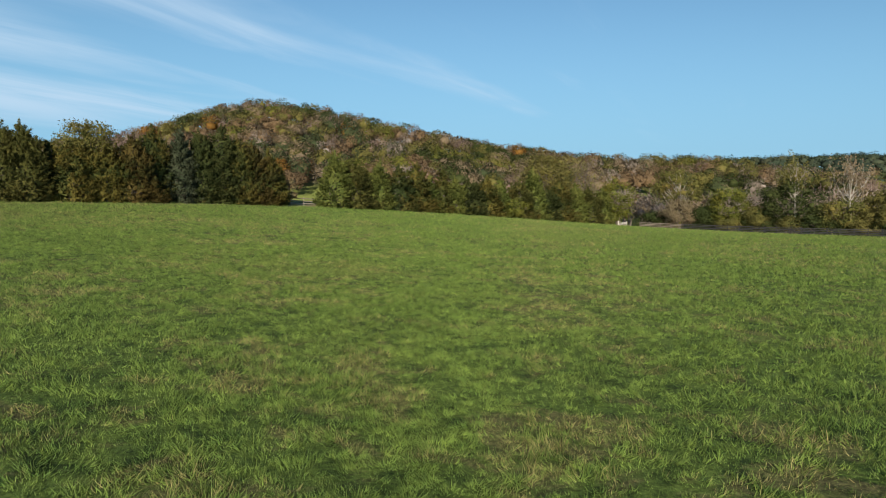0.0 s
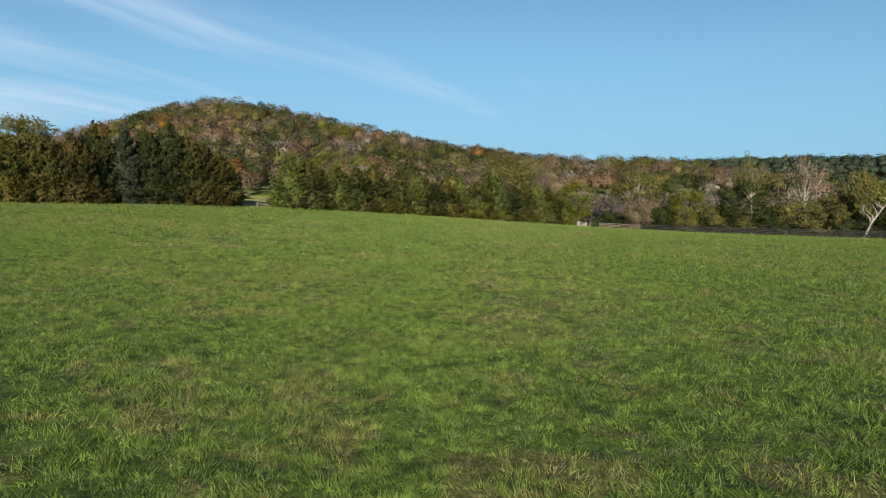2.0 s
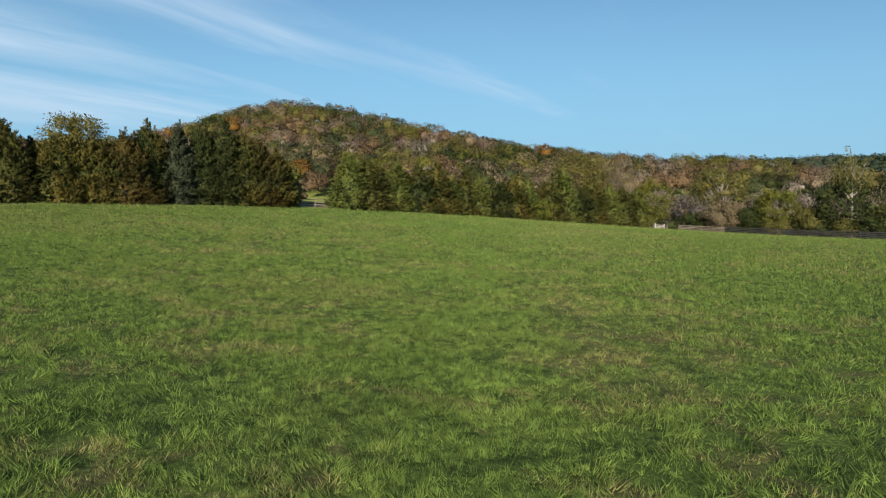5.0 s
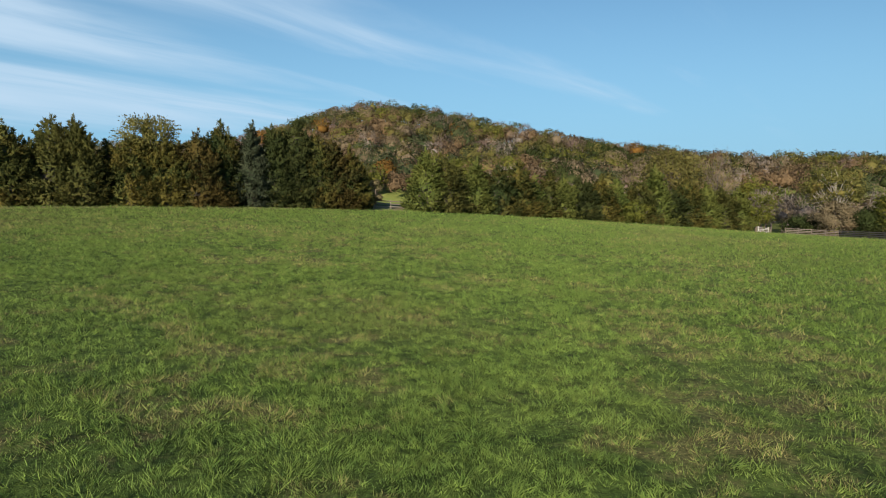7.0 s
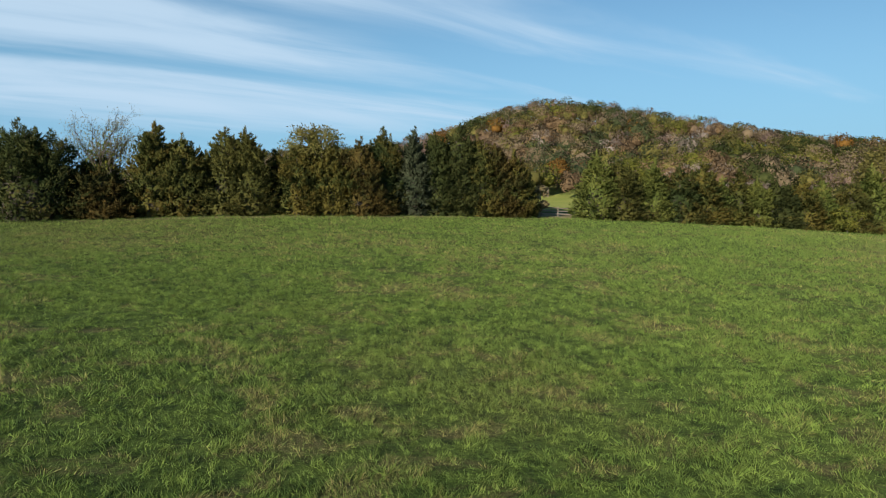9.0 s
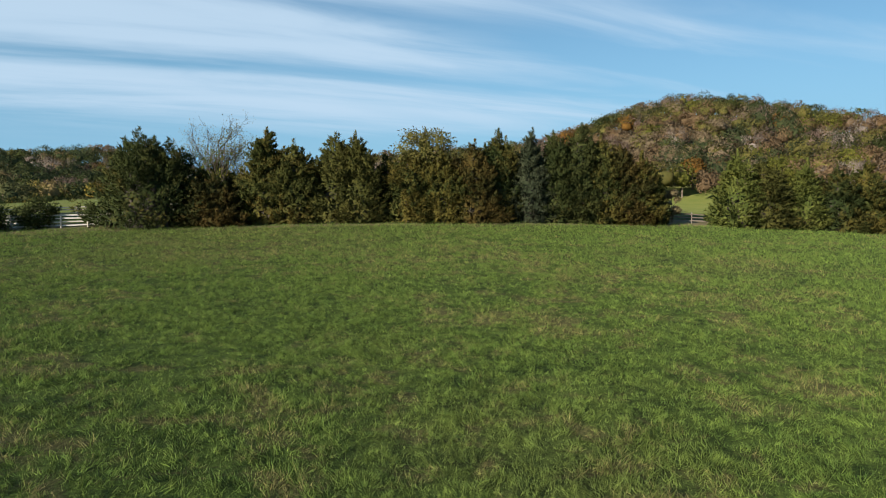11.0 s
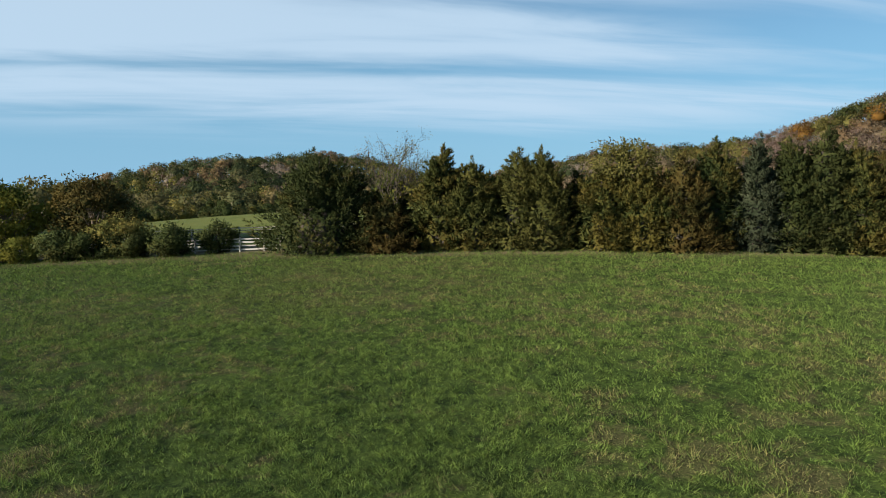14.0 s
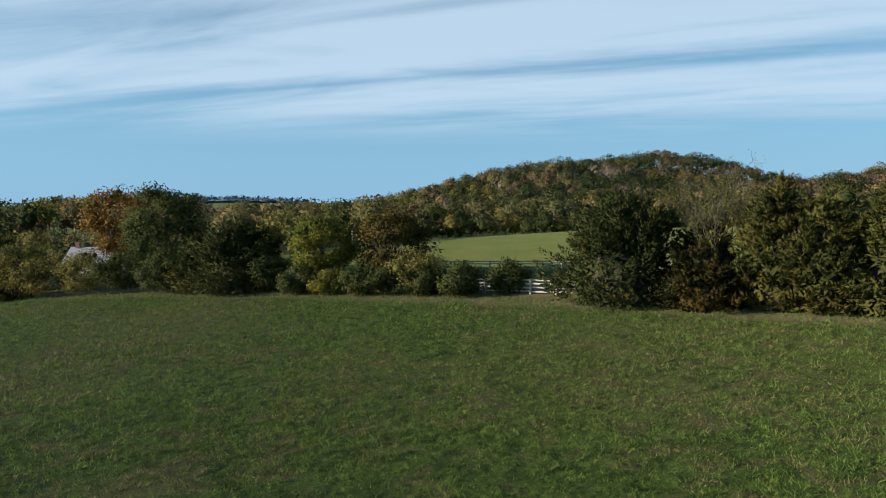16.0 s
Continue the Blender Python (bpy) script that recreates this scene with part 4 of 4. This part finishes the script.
shrub(-56.4, 79.0, 3.5, 1.9, 250)
shrub(-52.5, 82.5, 2.4, 0.8, 251)
shrub(-59.2, 75.4, 3.3, 2.5, 252)
shrub(-62.2, 73.2, 3.0, 2.2, 266)
shrub(-64.0, 73.0, 4.6, 2.9, 253, OLIVE, "dull olive shrub at the board fence")
shrub(-73.7, 64.6, 3.3, 2.5, 254)
shrub(-67.4, 69.2, 3.3, 2.3, 255)
shrub(-64.8, 70.8, 3.0, 2.2, 256)
shrub(-70.6, 66.6, 2.8, 1.9, 257, YELLOW, "yellow-green shrub at the board fence")
shrub(-109.4, 40.0, 7.6, 4.2, 258, OLIVE, "olive shrub before a white house")
shrub(-104.0, 44.6, 6.2, 4.0, 259, OLIVE, "olive shrub before a white house")
shrub(-78.6, 62.6, 4.2, 2.4, 260, GREEN)
shrub(-94.0, 52.4, 5.0, 3.0, 261, GREEN, "dark green shrub at the field's corner")
shrub(-114.0, 36.0, 8.4, 4.2, 262, OLIVE, "tall olive shrub before a white house")
shrub(-99.6, 48.6, 6.0, 3.6, 263, GREEN, "dark green shrub at the field's corner")
shrub(-91.4, 54.6, 6.4, 3.6, 264, GREEN, "dark green shrub at the field's corner")
shrub(-80.6, 61.4, 5.6, 2.8, 265, GREEN, "dark green shrub at the field's corner")


# ---- fences ----
def beam(a, b, high, deep):
    """A board from a to b, with its upper edges eased."""
    a, b = Vector(a), Vector(b)
    along = (b - a).normalized()
    side = along.cross(Vector((0, 0, 1))).normalized()
    up = side.cross(along)
    c = 0.12 * deep
    ring = [(-deep / 2, -high / 2), (deep / 2, -high / 2), (deep / 2, high / 2 - c), (deep / 2 - c, high / 2), (-deep / 2 + c, high / 2), (-deep / 2, high / 2 - c)]
    v = [p + side * s + up * u for p in (a, b) for s, u in ring]
    q = [(i, (i + 1) % 6, 6 + (i + 1) % 6, 6 + i) for i in range(6)]
    return np.array(v), np.array(q), np.array([[5, 4, 3, 2, 1, 0], [6, 7, 8, 9, 10, 11]])


def board(name, a, b, high, deep, mat, parent):
    v, q, caps = beam(a, b, high, deep)
    return part(name, mesh(name, v, [q, caps], mat), parent)


def post(x, y, high, wide, mat, parent):
    z = float(ground_z(x, y))
    w = wide / 2
    levels = [(-0.3, w), (high - 0.04, w), (high, w * 0.7)]
    v = [(x + sx * k, y + sy * k, z + h) for h, k in levels for sx, sy in ((-1, -1), (1, -1), (1, 1), (-1, 1))]
    q = [(4 * l + i, 4 * l + (i + 1) % 4, 4 * l + 4 + (i + 1) % 4, 4 * l + 4 + i) for l in range(2) for i in range(4)] + [(8, 9, 10, 11)]
    return part("post", mesh("post", v, np.array(q), mat), parent)


def board_fence(corners, rails, high, mat, label, seed, step=2.4, board_high=0.14):
    rng = np.random.default_rng(seed)
    root = tagged(new("board_fence"), label, "fence", "fences of the pasture")
    root.empty_display_size = 0.5
    for leg, ((x0, y0), (x1, y1)) in enumerate(zip(corners[:-1], corners[1:])):
        n = max(1, round(math.hypot(x1 - x0, y1 - y0) / step))
        xs, ys = np.linspace(x0, x1, n + 1), np.linspace(y0, y1, n + 1)
        for i in range(1 if leg else 0, n + 1):
            post(float(xs[i]), float(ys[i]), high * rng.uniform(0.97, 1.05), 0.13, mat, root)
        nx, ny = (y1 - y0) / math.hypot(x1 - x0, y1 - y0) * 0.08, -(x1 - x0) / math.hypot(x1 - x0, y1 - y0) * 0.08
        for i in range(n):
            za, zb = (float(ground_z(xs[j], ys[j])) for j in (i, i + 1))
            for r in rails:
                j0, j1 = rng.normal() * 0.015, rng.normal() * 0.015
                board("rail", (xs[i] + nx, ys[i] + ny, za + r + j0), (xs[i + 1] + nx, ys[i + 1] + ny, zb + r + j1), board_high, 0.03, mat, root)
    return root


def gate(x0, y0, x1, y1, mat, label, high=1.3, bars=5):
    """A wooden field gate: two stiles, bars and a brace."""
    root = tagged(new("field_gate"), label, "gate")
    root.empty_display_size = 0.4
    z0, z1 = float(ground_z(x0, y0)), float(ground_z(x1, y1))
    for x, y in ((x0, y0), (x1, y1)):
        post(x, y, high + 0.25, 0.2, mat, root)
    ux, uy = x1 - x0, y1 - y0
    for i in range(bars):
        r = 0.2 + (high - 0.25) * i / (bars - 1)
        board("bar", (x0 + ux * 0.04, y0 + uy * 0.04, z0 + r), (x1 - ux * 0.04, y1 - uy * 0.04, z1 + r), 0.12, 0.04, mat, root)
    nx, ny = uy / math.hypot(ux, uy) * 0.05, -ux / math.hypot(ux, uy) * 0.05
    board("brace", (x0 + ux * 0.06 + nx, y0 + uy * 0.06 + ny, z0 + 0.2), (x1 - ux * 0.06 + nx, y1 - uy * 0.06 + ny, z1 + high - 0.05), 0.1, 0.03, mat, root)
    return root


board_fence([(-50.4, 83.2), (-54.5, 80.4), (-62.0, 75.2), (-72.0, 68.4), (-80.0, 62.6)], (0.28, 0.62, 0.96, 1.28), 1.46, PALE_BOARD,
            "sun-bleached grey four-board fence with shrubs growing through", 301)
board_fence([(-52.0, 97.0), (-62.0, 89.5), (-76.0, 80.0)], (0.55, 0.95, 1.22), 1.34, WEATHERED, "pale weathered board fence across the lane", 302, 3.0, 0.12)
board_fence([(1.5, 118.6), (6.0, 121.0), (12.0, 124.2)], (0.35, 0.75, 1.15), 1.36, BROWN_BOARD, "weathered brown board fence in a gap of the trees", 303)
board_fence([(83.2, 146.2), (88.5, 137.6)], (0.30, 0.62, 0.94, 1.26), 1.42, BROWN_BOARD, "brown weathered board fence beside the field gate", 304)
board_fence([(88.5, 137.6), (98.0, 122.8), (108.0, 107.4), (122.0, 86.0)], (0.30, 0.62, 0.94, 1.26), 1.42, BLACK_BOARD, "black four-board fence along the field", 305)
gate(79.4, 149.3, 81.2, 148.75, WEATHERED, "pale weathered wooden gate in the field fence", 1.15, 4)


# ---- house ----
def house(x, y, turn):
    """A low white house with a pale roof, a chimney and windows in the gable end."""
    root = tagged(new("house"), "white house with pale grey roof and brick chimney", "house")
    root.matrix_world = pose(x, y, float(ground_z(x, y)) - 0.1, 0, 0, turn)
    wall_m = board_material("white_siding", (0.55, 0.55, 0.54), (0.42, 0.42, 0.41))
    roof_m = board_material("pale_grey_roof", (0.34, 0.35, 0.37), (0.24, 0.25, 0.27))
    brick_m = bark_material("chimney_brick", (0.30, 0.16, 0.11), (0.18, 0.10, 0.07), 6.0)
    glass_m, g, p, out = material("window_glass")
    p.inputs["Base Color"].default_value, p.inputs["Roughness"].default_value = (0.03, 0.04, 0.05, 1), 0.08
    L, D, eave, ridge_h = 8.6, 7.0, 3.6, 6.2

    def prism(name, outline, y0, y1, mat, parent, label=""):
        """An outline in x, z drawn out along y."""
        n = len(outline)
        v = [(a, yy, b) for yy in (y0, y1) for a, b in outline]
        sides = np.array([(i, (i + 1) % n, n + (i + 1) % n, n + i) for i in range(n)])
        caps = np.array([list(range(n))[::-1], list(range(n, 2 * n))])
        return part(name, mesh(name, v, [sides, caps], mat), parent, label)

    def turned(ob):
        ob.matrix_basis = Matrix.Rotation(radians(90), 4, "Z")
        return ob
    # Walls with gable ends along x, roof slabs proud of them.
    turned(prism("wall", [(-D / 2, 0), (D / 2, 0), (D / 2, eave), (0, ridge_h - 0.12), (-D / 2, eave)], -L / 2, L / 2, wall_m, root, "white siding walls"))
    for s in (-1, 1):
        slab = [(0, ridge_h), (s * (D / 2 + 0.5), eave - 0.4 + 0.02), (s * (D / 2 + 0.5), eave - 0.22), (0, ridge_h + 0.2)]
        turned(prism("roof", slab if s < 0 else slab[::-1], -L / 2 - 0.4, L / 2 + 0.4, roof_m, root, "pale grey roof slope"))
    prism("chimney", [(-L / 2 + 0.7, 3.0), (-L / 2 + 1.5, 3.0), (-L / 2 + 1.5, ridge_h + 1.1), (-L / 2 + 0.7, ridge_h + 1.1)], -0.4, 0.4, brick_m, root, "brick chimney")
    # Windows of the gable end and of the long side.
    for wy, wz in ((-0.55, eave + 0.75), (0.55, eave + 0.75), (-1.8, 1.6), (1.8, 1.6)):
        def pane_at(name, w, lo, hi, y0, y1, mat, parent, label):
            return prism(name, [(wy - w, wz + lo), (wy + w, wz + lo), (wy + w, wz + hi), (wy - w, wz + hi)], y0, y1, mat, parent, label)
        f = turned(pane_at("window", 0.5, -0.65, 0.65, -L / 2 - 0.05, -L / 2 + 0.02, wall_m, root, "white window frame"))
        for lo, hi in ((-0.55, -0.04), (0.04, 0.55)):
            pane_at("pane", 0.4, lo, hi, -L / 2 - 0.065, -L / 2 - 0.04, glass_m, f, "dark window pane")
    return root


house(-162.0, 46.0, 62)
